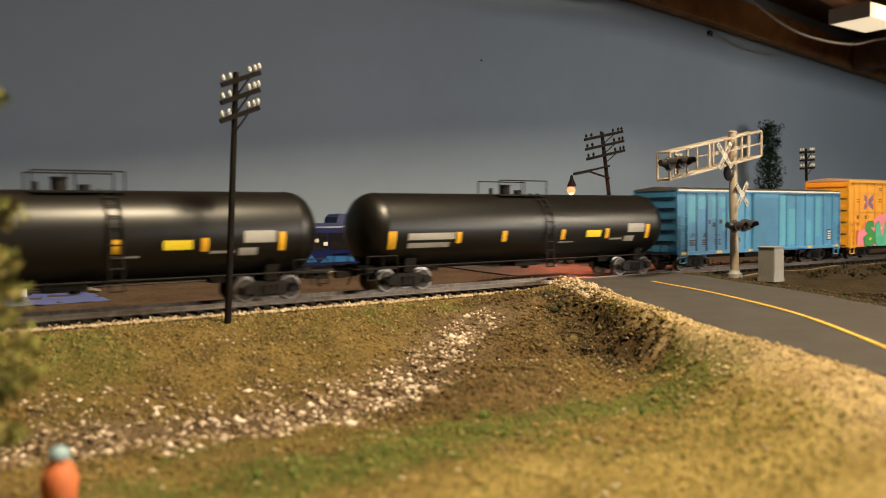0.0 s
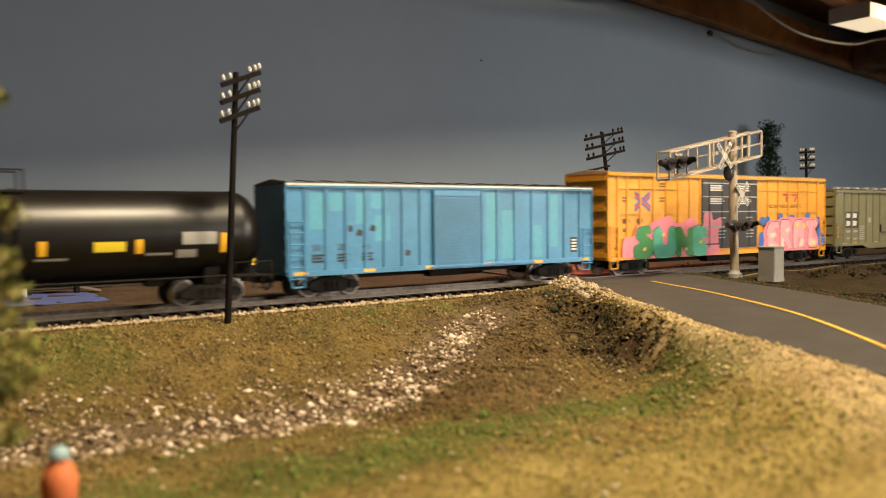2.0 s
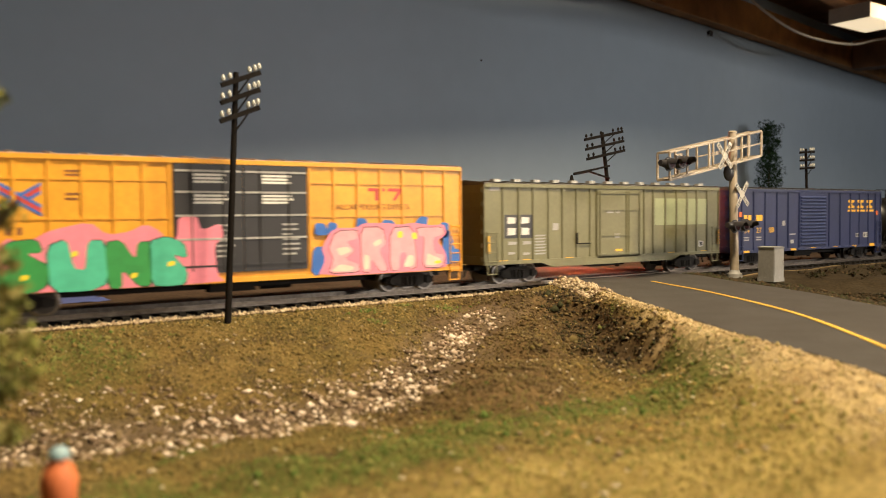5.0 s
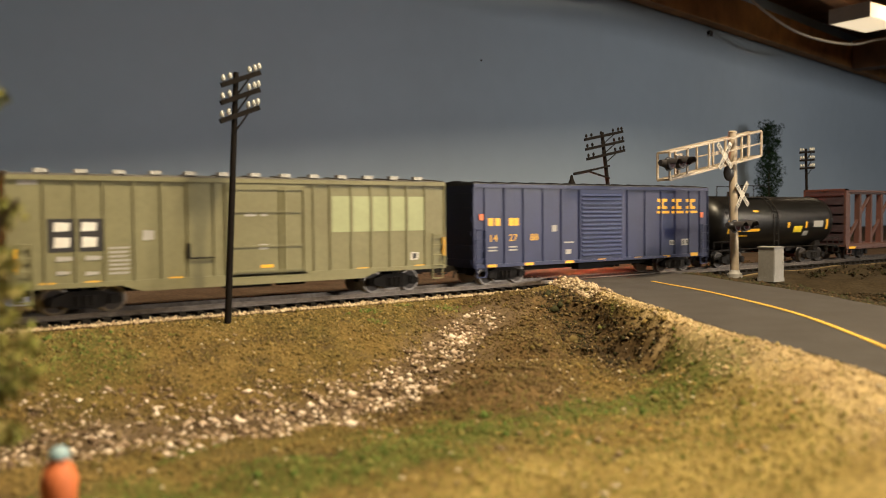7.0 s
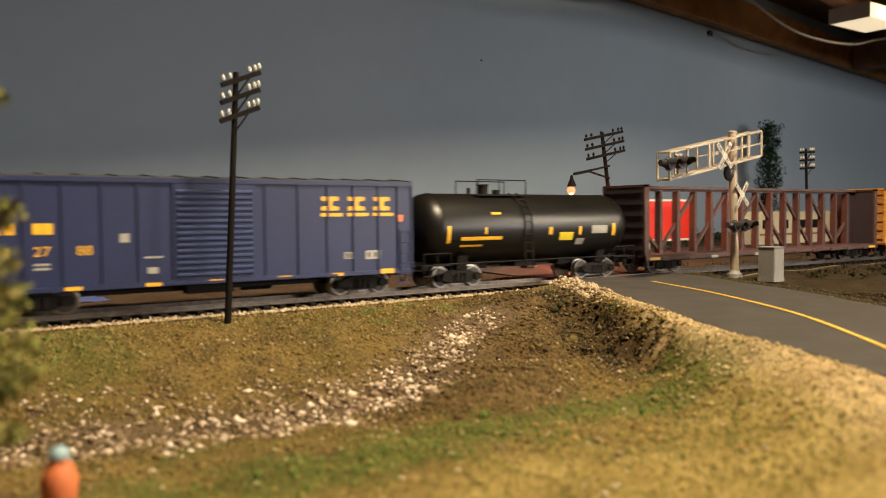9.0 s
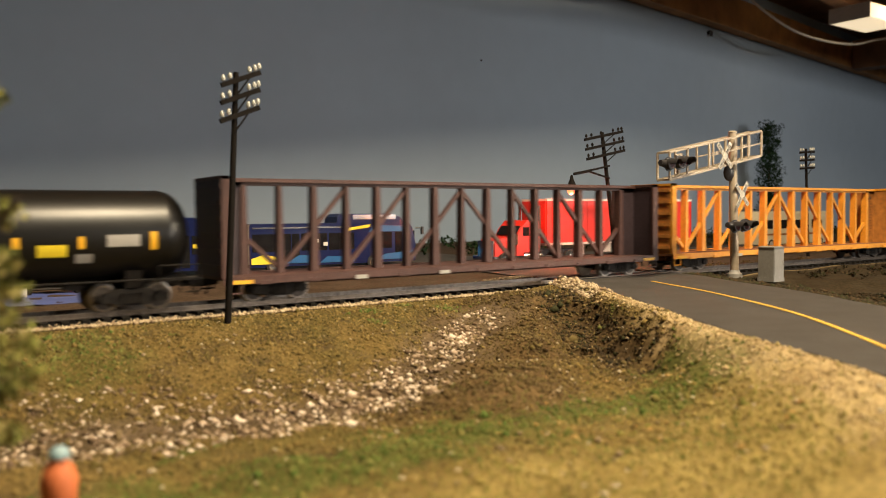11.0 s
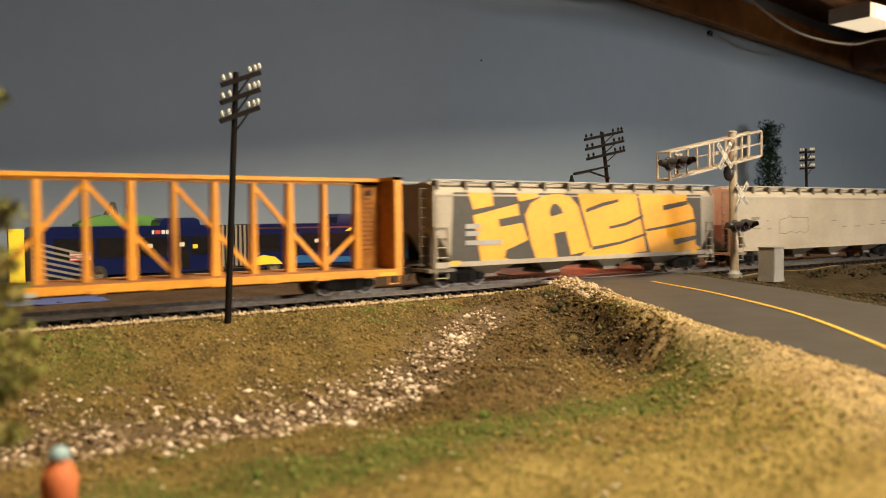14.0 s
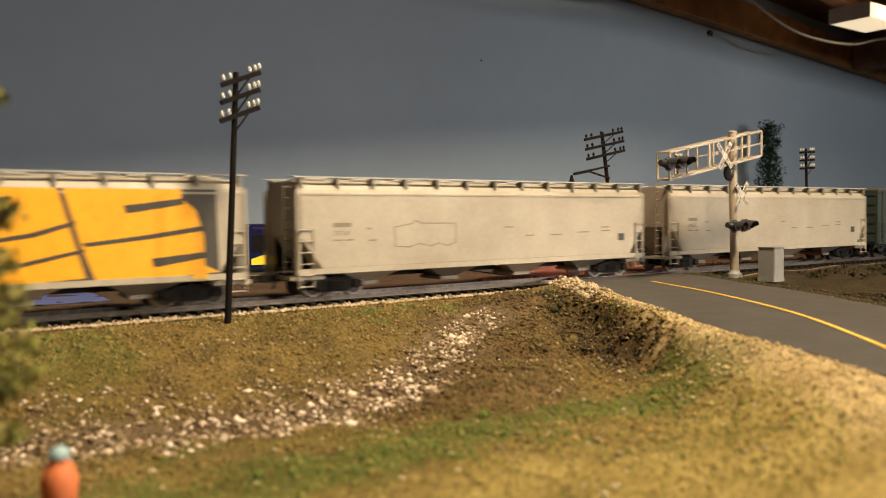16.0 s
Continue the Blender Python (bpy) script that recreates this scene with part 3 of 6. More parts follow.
def ladder(car, x, y, z0, z1, material, w=7.0, name="ladder"):
    s = Shape()
    k = -1 if y < 0 else 1
    for dx in (-w / 2, w / 2):
        s.rod((x + dx, y + k * 0.7, z0), (x + dx, y + k * 0.7, z1), 0.3, 6)
    n = max(2, int((z1 - z0) / 4.6))
    for i in range(n + 1):
        z = z0 + 0.6 + (z1 - z0 - 1.2) * i / n
        s.rod((x - w / 2, y + k * 0.7, z), (x + w / 2, y + k * 0.7, z), 0.26, 6)
        s.rod((x - w / 2, y, z), (x - w / 2, y + k * 0.7, z), 0.2, 4)
    part(name, s, material, car)


def bars(s, x, z, widths, h, y, gap=1.3):
    """Short rows of unreadable lettering."""
    for row, w in enumerate(widths):
        s.box(x, x + w, y, y - 0.12, z - row * h * 1.5, z - row * h * 1.5 + h)


def box_body(car, L, zt, zb, W, body, roof, post, belly=None):
    s = Shape().box(-L / 2, L / 2, -W / 2 + 0.7, W / 2 - 0.7, zb, zt)
    part("body", s, body, car)
    r = Shape().prism([(-W / 2 - 0.1, zt - 0.3), (W / 2 + 0.1, zt - 0.3), (W / 2 + 0.1, zt + 0.5), (0, zt + 1.9), (-W / 2 - 0.1, zt + 0.5)], -L / 2 - 0.3, L / 2 + 0.3, "x")
    n = int(L / 13)
    for i in range(n + 1):
        x = -L / 2 + 1 + (L - 2) * i / n
        r.prism([(-W / 2 + 0.3, zt + 0.4), (W / 2 - 0.3, zt + 0.4), (W / 2 - 0.3, zt + 0.9), (0, zt + 2.5), (-W / 2 + 0.3, zt + 0.9)], x - 0.6, x + 0.6, "x")
    part("roof", r, roof, car, "ribbed dusty roof")
    for k in (-1, 1):
        y = k * W / 2
        part("top_rail", Shape().box(-L / 2, L / 2, y - 0.35, y + 0.35, zt - 1.6, zt + 0.2), body, car)
        part("side_sill", Shape().box(-L / 2, L / 2, y - 0.35, y + 0.35, zb - (belly or 0.0), zb + 1.8), body, car)
        # end ribs
        for i in range(6):
            z = zb + 3 + (zt - zb - 6) * i / 5
            part("end_rib", Shape().prism([(-W / 2 + 2, z - 1.3), (W / 2 - 2, z - 1.3), (W / 2 - 2, z + 1.3), (-W / 2 + 2, z + 1.3)], k * L / 2, k * (L / 2 + 0.7), "x"), body, car)
        for j in (-1, 1):
            part("corner_post", Shape().box(k * (L / 2 - 0.2), k * (L / 2 + 0.4), j * W / 2, j * (W / 2 - 1.4), zb, zt), body, car)
    under = Shape().box(-L / 2 + 4, L / 2 - 4, -3, 3, zb - 3.5, zb)
    under.box(-12, 8, -9, -3, zb - 4.5, zb - 0.5).rod((16, 5, zb - 3), (30, 5, zb - 3), 2.6, 10)
    part("underframe", under, M_DARK, car)


def ribs(car, xs, zb, zt, W, material, w=1.3, out=0.7):
    m = Shape().box(-w / 2, w / 2, 0, -out, zb, zt).mesh("rib", material)
    for k in (-1, 1):
        for x in xs:
            ob = new("rib", m)
            ob.parent = car
            ob.location = (x * MM, k * (W / 2 - 0.7) * MM, 0)
            if k > 0:
                ob.rotation_euler = (0, 0, math.pi)
                ob.location.x = x * MM


def spaced(a, b, n):
    return [a + (b - a) * i / (n - 1) for i in range(n)]


def blue_boxcar(x0, x1):
    L, W, zt, zb = x1 - x0, 35.0, 50.6, 10.6
    car = car_thing("blue_boxcar", "weathered light blue boxcar with ribbed sides and sliding door", x0, x1)
    box_body(car, L, zt, zb, W, M_BLUE, M_ROOF, M_BLUE, 0.5)
    h = -L / 2
    ribs(car, spaced(h + 9, h + 69, 7) + spaced(h + 116, L / 2 - 9, 6), zb + 1.5, zt - 1.5, W, M_BLUE, 1.5)
    for k in (-1, 1):
        y = k * W / 2
        d = Shape()
        d.box(h + 76, h + 106, y - 0.5, y + 0.5, zb + 1.2, zt - 2.2)
        door = part("door", d, M_BLUE, car, "blue corrugated sliding door")
        for i in range(22):
            z = zb + 3 + (zt - zb - 7.5) * i / 21
            part("door_slat", Shape().box(h + 77.5, h + 104.5, y + k * 0.4, y + k * 0.95, z - 0.45, z + 0.45), M_BLUE, door)
        for a in (76, 104.8):
            part("door_edge", Shape().box(h + a, h + a + 1.2, y + k * 0.4, y + k * 1.1, zb + 1.2, zt - 2.2), M_BLUE, door)
        part("door_track", Shape().box(h + 74, h + 140, y, y + k * 1.2, zb + 0.4, zb + 1.2), M_BLUE, car)
        for x in (h + 4.4, L / 2 - 4.4):
            ladder(car, x, y, zb - 2, zb + (24 if x < 0 else 18), M_BLUE)
        for x in spaced(h + 6, L / 2 - 6, 6):
            part("reflector", Shape().box(x - 3, x + 3, y + k * 0.36, y + k * 0.5, zb + 0.1, zb + 1.5), M_SAFETY, car)
        for x in (h + 5, L / 2 - 5):
            part("step", Shape().box(x - 3.2, x - 2.6, y - 0.3, y + 0.3, zb - 5, zb).box(x + 2.6, x + 3.2, y - 0.3, y + 0.3, zb - 5, zb).box(x - 3.2, x + 3.2, y - 0.3, y + 0.3, zb - 5.4, zb - 4.8), M_BLUE, car)
    for k in (-1, 1):
        part("eave_trim", Shape().box(h, L / 2, k * (W / 2 + 0.36), k * (W / 2 + 0.5), zt - 0.7, zt + 0.15), M_WHITE, car, "white painted strip under the eaves")
    for i, (tx, c) in enumerate(zip((h + 12, h + 24.5, h + 37), ("50", "28", "46"))):
        letters("car_number", c, 2.9, M_INK, car, tx, -W / 2 + 0.6, zb + 10.5, 1.1)
        s = Shape()
        bars(s, tx, zb + 8, (6, 5, 6), 0.9, -W / 2 + 0.68)
        part("small_print", s, M_INK, car)
    for a, b, z0, z1 in ((108.5, 117.5, zb + 3, zt - 3), (118.8, 127, zb + 3, zt - 12), (11, 19, zb + 20, zt - 4), (44, 52, zb + 14, zb + 26), (20.5, 29.5, zt - 12, zt - 4), (34, 40, zb + 22, zt - 4), (42, 50.5, zt - 11, zt - 4), (150, 158, zb + 8, zt - 4), (139, 146.5, zb + 3, zb + 20)):
        part("paint_patch", Shape().box(h + a, h + b, -W / 2 + 0.7, -W / 2 + 0.62, z0, z1), M_PALEBLUE, car, "paler blue repainted panel")
    for x, z in ((h + 29, zb + 19), (h + 41, zb + 19), (h + 60, zb + 7), (h + 34, zb + 17)):
        part("stencil", Shape().prism([(x, z), (x + 3, z - 0.5), (x + 3.4, z + 2), (x + 1, z + 2.8)], -W / 2 + 0.6, -W / 2 + 0.5), M_INK, car)
    plate = part("stencil", Shape().box(L / 2 - 16, L / 2 - 11, -W / 2 + 0.6, -W / 2 + 0.5, zb + 5, zb + 13), M_INK, car, "black stencil panel with white print")
    for i in range(4):
        part("stencil_print", Shape().box(L / 2 - 15.3, L / 2 - 11.7, -W / 2 + 0.5, -W / 2 + 0.42, zb + 6 + i * 1.7, zb + 6.9 + i * 1.7), M_WHITE, plate)


blue_boxcar(399.7, 583.0)


def decal(car, pts, material, y, name="painted_shape", label=""):
    """A flat painted shape on the side that faces -y; pts run from the car's end."""
    return part(name, Shape().prism(pts, y, y - 0.06), material, car, label)


def side_steps(car, L, W, zb, material):
    for k in (-1, 1):
        y = k * W / 2
        for x in (-L / 2 + 4.5, L / 2 - 4.5):
            part("step", Shape().box(x - 3.2, x - 2.6, y - 0.3, y + 0.3, zb - 4.6, zb).box(x + 2.6, x + 3.2, y - 0.3, y + 0.3, zb - 4.6, zb).box(x - 3.2, x + 3.2, y - 0.3, y + 0.3, zb - 5.0, zb - 4.4), material, car)


def reflectors(car, xs, y, z, material=None, w=5.5, h=1.3):
    m = Shape().box(-w / 2, w / 2, 0, -0.14, 0, h).mesh("reflector", material or M_SAFETY)
    for x in xs:
        ob = new("reflector", m)
        ob.parent = car
        ob.location = (x * MM, y * MM, z * MM)


def yellow_boxcar(x0, x1):
    L, W, zt, zb = x1 - x0, 35.0, 59.6, 9.4
    h, y = -L / 2, -W / 2
    car = car_thing("yellow_boxcar", "tall yellow boxcar with black double doors and sprayed graffiti", x0, x1, 27)
    box_body(car, L, zt, zb, W, M_YELLOW, M_PALEROOF, M_YELLOW)
    ribs(car, [h + x for x in (8.0, 15.8, 27, 38.5, 50, 61, 72, 82, 142.2, 154, 166, 178, 190, 202, 214)], zb + 1.5, zt - 1.5, W, M_YELLOW, 1.3)
    for k in (-1, 1):
        for a, b in ((8, 82), (142, 214)):
            for z in (51.0, 36.3, 22.0):
                part("rail_band", Shape().box(h + a, h + b, k * (W / 2 - 0.7), k * (W / 2 - 0.25), z - 0.45, z + 0.45), M_YELLOW, car)
        for a, b in ((83.2, 111.6), (112.0, 140.6)):
            d = Shape().box(h + a, h + b, k * (W / 2 - 0.6), k * (W / 2 + 0.3), 13.6, zt - 1.8)
            door = part("door", d, M_INK, car, "black plug door with white stencils")
            for z in (16.5, 27.5, 37, 46.5, 55):
                part("door_bar", Shape().box(h + a + 0.5, h + b - 0.5, k * (W / 2 + 0.3), k * (W / 2 + 0.75), z - 0.4, z + 0.4), M_DWHITE if z > 26 else M_INK, door)
            for x in (a + 7, a + 20):
                part("locking_rod", Shape().rod((h + x, k * (W / 2 + 0.5), 14.5), (h + x, k * (W / 2 + 0.5), zt - 3), 0.35, 6), M_INK, door)
            if k < 0:
                for q, (z, w) in enumerate(((53, 13), (51.6, 12), (50.2, 13), (44.6, 13), (43.2, 14), (41.8, 12))):
                    part("stencil", Shape().box(h + a + 8, h + a + 8 + w, y - 0.3, y - 0.4, z, z + 0.9), M_WHITE, door)
                for q in range(7):
                    part("stencil", Shape().box(h + a + 17, h + a + 17 + random.uniform(4, 8), y - 0.3, y - 0.4, 20 + q * 2.1, 20.8 + q * 2.1), M_DWHITE, door)
        for x in (h + 4, L / 2 - 4):
            ladder(car, x, k * W / 2, zb - 1, zb + (20 if x < 0 else 22), M_YELLOW, 6.4)
    side_steps(car, L, W, zb, M_YELLOW)
    # crossed flash in blue and red, slogan
    for a, b, c, d in ((22.5, 46.8, 36.0, 38.6), (22.5, 38.6, 36.0, 46.8)):
        s = 1 if d > b else -1
        for off, m in ((1.5, M_SPRAYBLUE), (-0.2, M_RED), (-1.5, M_SPRAYBLUE)):
            decal(car, [(h + a, b + off), (h + c, d + off), (h + c, d + off + (1.7 if m is M_RED else 1.3)), (h + a, b + off + (1.7 if m is M_RED else 1.3))], m, y + (0.62 if s > 0 else 0.56), "crossed_flash")
    for a, b in (((171.5, 49.0), (180.5, 47.6)), ((182, 49.0), (191, 47.6))):
        decal(car, [(h + a[0], b[1]), (h + b[0], b[1]), (h + b[0], a[1]), (h + a[0], a[1])], M_RED, y + 0.6, "logo_bar")
    for a in (175.2,):
        decal(car, [(h + a, 43.4), (h + a + 1.8, 43.4), (h + a + 1.8, 48), (h + a, 48)], M_RED, y + 0.6, "logo_bar")
    decal(car, [(h + 184.5, 43.4), (h + 186.3, 43.4), (h + 189.5, 47.6), (h + 187.5, 47.6)], M_RED, y + 0.6, "logo_bar")
    letters("slogan", "RAILCAR POOLING EXPERTS", 2.5, M_RUSTY, car, h + 153, y + 0.6, 39.2, 0.92)
    for i, (tx, c) in enumerate(((12.2, ("TB", "86")), (24, ("OX", "32")))):
        s = Shape()
        s.box(h + tx, h + tx + 5.5, y + 0.66, y + 0.56, 30.5, 33.3)
        part("reporting_mark", s, M_RUSTY, car)
        letters("car_number", c[1], 2.6, M_RUSTY, car, h + tx, y + 0.6, 25.6)
    for x, z, w in ((12, 45, 4.5), (12, 43.2, 4.5), (44, 45, 5), (44, 43.2, 4.5), (44, 53.5, 5), (44, 52, 5)):
        decal(car, [(h + x, z), (h + x + w, z), (h + x + w, z + 0.8), (h + x, z + 0.8)], M_RUSTY, y + 0.6, "small_print")
    # graffiti piece one: green and mint letters on a pink cloud
    g = y - 0.02

    def blob(pts, m, lift):
        n = len(pts)
        out = []
        for i in range(n):
            a, b = pts[i], pts[(i + 1) % n]
            out += [(h + a[0] * 0.82 + b[0] * 0.18, a[1] * 0.82 + b[1] * 0.18), (h + a[0] * 0.18 + b[0] * 0.82, a[1] * 0.18 + b[1] * 0.82)]
        part("graffiti", Shape().prism(out, g - lift, g - lift - 0.05), m, car)

    blob([(11, 9.6), (11, 18), (13, 23), (20, 22), (24, 30), (30, 27), (38, 32), (52, 35), (58, 30), (66, 31), (72, 34), (78, 31), (80, 25), (84, 28), (85, 37), (92, 37), (94, 31), (102, 34), (103, 28), (99, 25), (100, 13), (104, 9.6)], M_PINK, 0.5)
    for pts, m in (([(21, 10), (20, 17), (26, 19), (22, 22), (24, 28), (34, 29), (36, 24), (30, 24), (38, 19), (37, 12), (32, 9.4)], M_GREEN),
                   ([(38, 9.5), (37, 26), (44, 29), (46, 18), (50, 17), (51, 28), (57, 28), (58, 12), (52, 9.2)], M_MINT),
                   ([(58, 10), (57, 27), (63, 28), (68, 20), (69, 27), (74, 27), (74, 10), (69, 10), (63, 17), (63, 9.4)], M_GREEN),
                   ([(74, 10), (73, 27), (80, 29), (87, 26), (88, 20), (82, 22), (88, 15), (87, 9.8), (80, 9.4)], M_MINT)):
        c = (sum(p[0] for p in pts) / len(pts), sum(p[1] for p in pts) / len(pts))
        blob([(c[0] + (p[0] - c[0]) * 1.05, max(9.3, c[1] + (p[1] - c[1]) * 1.04)) for p in pts], M_INK, 0.6)
        blob(pts, m, 0.7)
    for q in ((28, 14, 3), (45, 22, 2.5), (66, 13, 2.5), (80, 17, 3)):
        blob([(q[0], q[1]), (q[0] + q[2], q[1] + 0.6), (q[0] + q[2], q[1] + 2.4), (q[0] + 0.3, q[1] + 2)], M_LEMON, 0.78)
    # graffiti piece two: pink letters with cream fill, blue showing behind the edges
    for pts in ([(142, 10), (143, 23), (150, 23), (152, 12)], [(144, 28), (144, 33.5), (149, 33), (151, 28)], [(149.5, 29), (151, 34), (155, 33), (155, 28)], [(164.5, 30), (165, 35.5), (170, 35), (171, 29)],
                [(177, 27), (178, 34.6), (185, 34), (185, 27)], [(193, 29), (199, 36), (204, 35.5), (202, 29)], [(209, 26), (211, 33), (216, 32.5), (215, 25)], [(211, 12), (213, 30), (217, 28), (219, 20), (222.4, 19), (222.4, 13)]):
        blob(pts, M_SPRAYBLUE, 0.5)
    blob([(145, 9.6), (149, 17), (147, 23), (153, 31), (165, 31), (168, 33), (180, 33), (188, 32), (195, 33), (205, 31.5), (213, 32), (214, 27), (209, 24), (214, 18), (214, 9.8)], M_PINK, 0.56)
    for pts in ([(150, 11), (153, 17), (150.5, 22), (154, 29.5), (165, 30), (165, 26), (159, 25), (164, 20.5), (158, 17), (165.5, 14.5), (166, 11)],
                [(167, 11), (166.6, 31), (178, 31), (180, 23.5), (176, 20.5), (181, 11), (176.5, 10.6), (172, 17), (171.6, 10.6)],
                [(182, 11), (182.5, 30.5), (195, 31), (197, 12), (192.5, 10.8), (191, 19), (187.5, 19), (187, 10.6)],
                [(197.5, 27), (197, 30.5), (212, 30.5), (212.5, 27), (206, 25.5), (207, 18), (213, 17), (212, 11), (200, 11.5), (201.5, 26)]):
        c = (sum(p[0] for p in pts) / len(pts), sum(p[1] for p in pts) / len(pts))
        blob([(c[0] + (p[0] - c[0]) * 1.05, max(9.3, c[1] + (p[1] - c[1]) * 1.035)) for p in pts], M_INK, 0.62)
        blob(pts, M_PALEPINK, 0.7)
    for pts in ([(151, 11.6), (156, 15), (163, 13.5), (162, 11.6)], [(154, 22), (160, 22.6), (162, 20.5), (156, 18.4)], [(168, 12), (168.4, 19), (171, 18), (171, 12)], [(173, 24), (177, 26), (177.6, 23.6), (174, 22)],
                [(189, 12), (192, 18), (195.4, 17), (195, 12.4)], [(202, 12.6), (203, 18.4), (206, 17), (211, 15), (208, 12)]):
        blob(pts, M_CREAM, 0.78)
    for pts in ([(186, 26), (186.4, 29), (189, 29), (189, 26)], [(194, 25.4), (194.4, 28.4), (197, 28), (197, 25)], [(207, 13), (207, 14.4), (211, 14.4), (211, 13)]):
        blob(pts, M_LEMON, 0.8)


def olive_boxcar(x0, x1):
    L, W, zt, zb = x1 - x0, 35.0, 52.0, 10.6
    e, y = -L / 2, -W / 2
    h = e - 18.5
    car = car_thing("olive_boxcar", "olive green insulated boxcar with a plug door and paint patches", x0, x1, 26)
    box_body(car, L, zt, zb, W, M_OLIVE, M_ROOF, M_OLIVE)
    ribs(car, [h + x for x in (30.7, 41.3, 51.3, 62.2, 72.4, 82.8, 93.5, 138, 146, 156.5, 166.8, 176.7, 186, 196.5)], zb + 1.2, zt - 1.4, W, M_OLIVE, 1.1)
    for k in (-1, 1):
        d = part("door", Shape().box(h + 98, h + 134, k * (W / 2 - 0.6), k * (W / 2 + 0.35), zb + 0.8, zt - 2.2), M_OLIVE, car, "olive plug door with locking bars")
        for x in (100, 121.5, 123.5, 132.5):
            part("locking_rod", Shape().rod((h + x, k * (W / 2 + 0.7), zb + 1.5), (h + x, k * (W / 2 + 0.7), zt - 3), 0.4, 6), M_OLIVE, d)
        for z in (zb + 3, 24, 38.5, zt - 4):
            part("door_bar", Shape().box(h + 98.5, h + 133.5, k * (W / 2 + 0.3), k * (W / 2 + 0.8), z - 0.4, z + 0.4), M_OLIVE, d)
        bel = Shape().prism([(e + 38, zb), (e + 46, zb - 2.6), (L / 2 - 46, zb - 2.6), (L / 2 - 38, zb)], k * (W / 2 - 0.5), k * (W / 2 + 0.3))
        part("belly_sill", bel, M_OLIVE, car)
        ladder(car, L / 2 - 4.5, k * W / 2, zb + 1, zb + 17, M_OLIVE, 6.4)
        ladder(car, e + 4.5, k * W / 2, zb + 1, zb + 17, M_OLIVE, 6.4)
        part("brake_pipe", Shape().rod((h + 82.6, k * (W / 2 + 0.2), 20), (h + 93, k * (W / 2 + 0.2), 20), 0.35, 6).rod((h + 82.6, k * (W / 2 + 0.2), 20), (h + 82.6, k * (W / 2 + 0.2), 26), 0.7, 6), M_DARK, car)
    hat = Shape().box(-2.2, 2.2, -1.6, 1.6, 0, 1.5).mesh("roof_vent", M_DWHITE)
    for i in range(13):
        ob = new("roof_vent", hat)
        ob.parent = car
        ob.location = ((e + 12 + i * (L - 24) / 12) * MM, -11 * MM, (zt + 1.4) * MM)
    side_steps(car, L, W, zb, M_OLIVE)
    q = y + 0.62
    for a, b, z0, z1, m in ((146.6, 156, 29.2, 45.2, M_PALE_OLIVE), (157, 166.3, 29.2, 45.2, M_PALE_OLIVE), (167.3, 176.2, 29.2, 45.2, M_PALE_OLIVE), (177.2, 185.5, 29.2, 45.2, M_PALE_OLIVE), (186.5, 196, 29.2, 45.2, M_PALE_OLIVE),
                            (31.5, 40.7, 24, 36.2, M_INK), (41.9, 50.9, 24, 36.2, M_INK)):
        decal(car, [(h + a, z0), (h + b, z0), (h + b, z1), (h + a, z1)], m, q)
    for a, b, z0, z1, m in ((33.5, 39.2, 31.5, 35, M_WHITE), (43, 48.5, 31.5, 35, M_WHITE), (33.5, 39.2, 25.5, 29.5, M_WHITE), (43, 48.5, 25.5, 29.5, M_WHITE), (34, 40, 20.5, 22.4, M_DWHITE), (44, 50, 20.5, 22.4, M_DWHITE),
                            (65, 69.5, 27.6, 31.6, M_DWHITE), (34, 39, 15.5, 17, M_DWHITE), (44, 49, 15, 16.5, M_DWHITE), (22, 29, 48.5, 51, M_DWHITE), (188, 192.5, 15.2, 19, M_WHITE)):
        s = (b - a) * 0.06
        decal(car, [(h + a, z0), (h + b - s, z0 + 0.2), (h + b, z1 - 0.3), (h + a + s, z1)], m, q - 0.1, "stencil")
    for i in range(7):
        decal(car, [(h + 52.5, 15 + i * 1.6), (h + 52.5 + random.uniform(6, 8.5), 15 + i * 1.6), (h + 60.5, 15.8 + i * 1.6), (h + 52.5, 15.8 + i * 1.6)], M_DWHITE, q, "small_print")
    for a, z, w in ((106, 38, 5), (106, 36.6, 5), (113, 38, 4), (113, 36.6, 3), (112, 24, 4), (112, 22.6, 4)):
        decal(car, [(h + a, z), (h + a + w, z), (h + a + w, z + 0.9), (h + a, z + 0.9)], M_DWHITE, y - 0.36, "stencil")
    decal(car, [(h + 189, 15.8), (h + 191.5, 15.8), (h + 191.5, 18.4), (h + 189, 18.4)], M_INK, q - 0.2, "stencil")
    reflectors(car, [h + x for x in (31, 46.5, 77.5, 162, 193)], y + 0.5, zb + 0.9)
    reflectors(car, [h + 115.5], y - 0.36, zb + 4.2)
    reflectors(car, [e + 2.0, L / 2 - 1.0], y - 0.3, zb + 6, None, 1.8, 9)


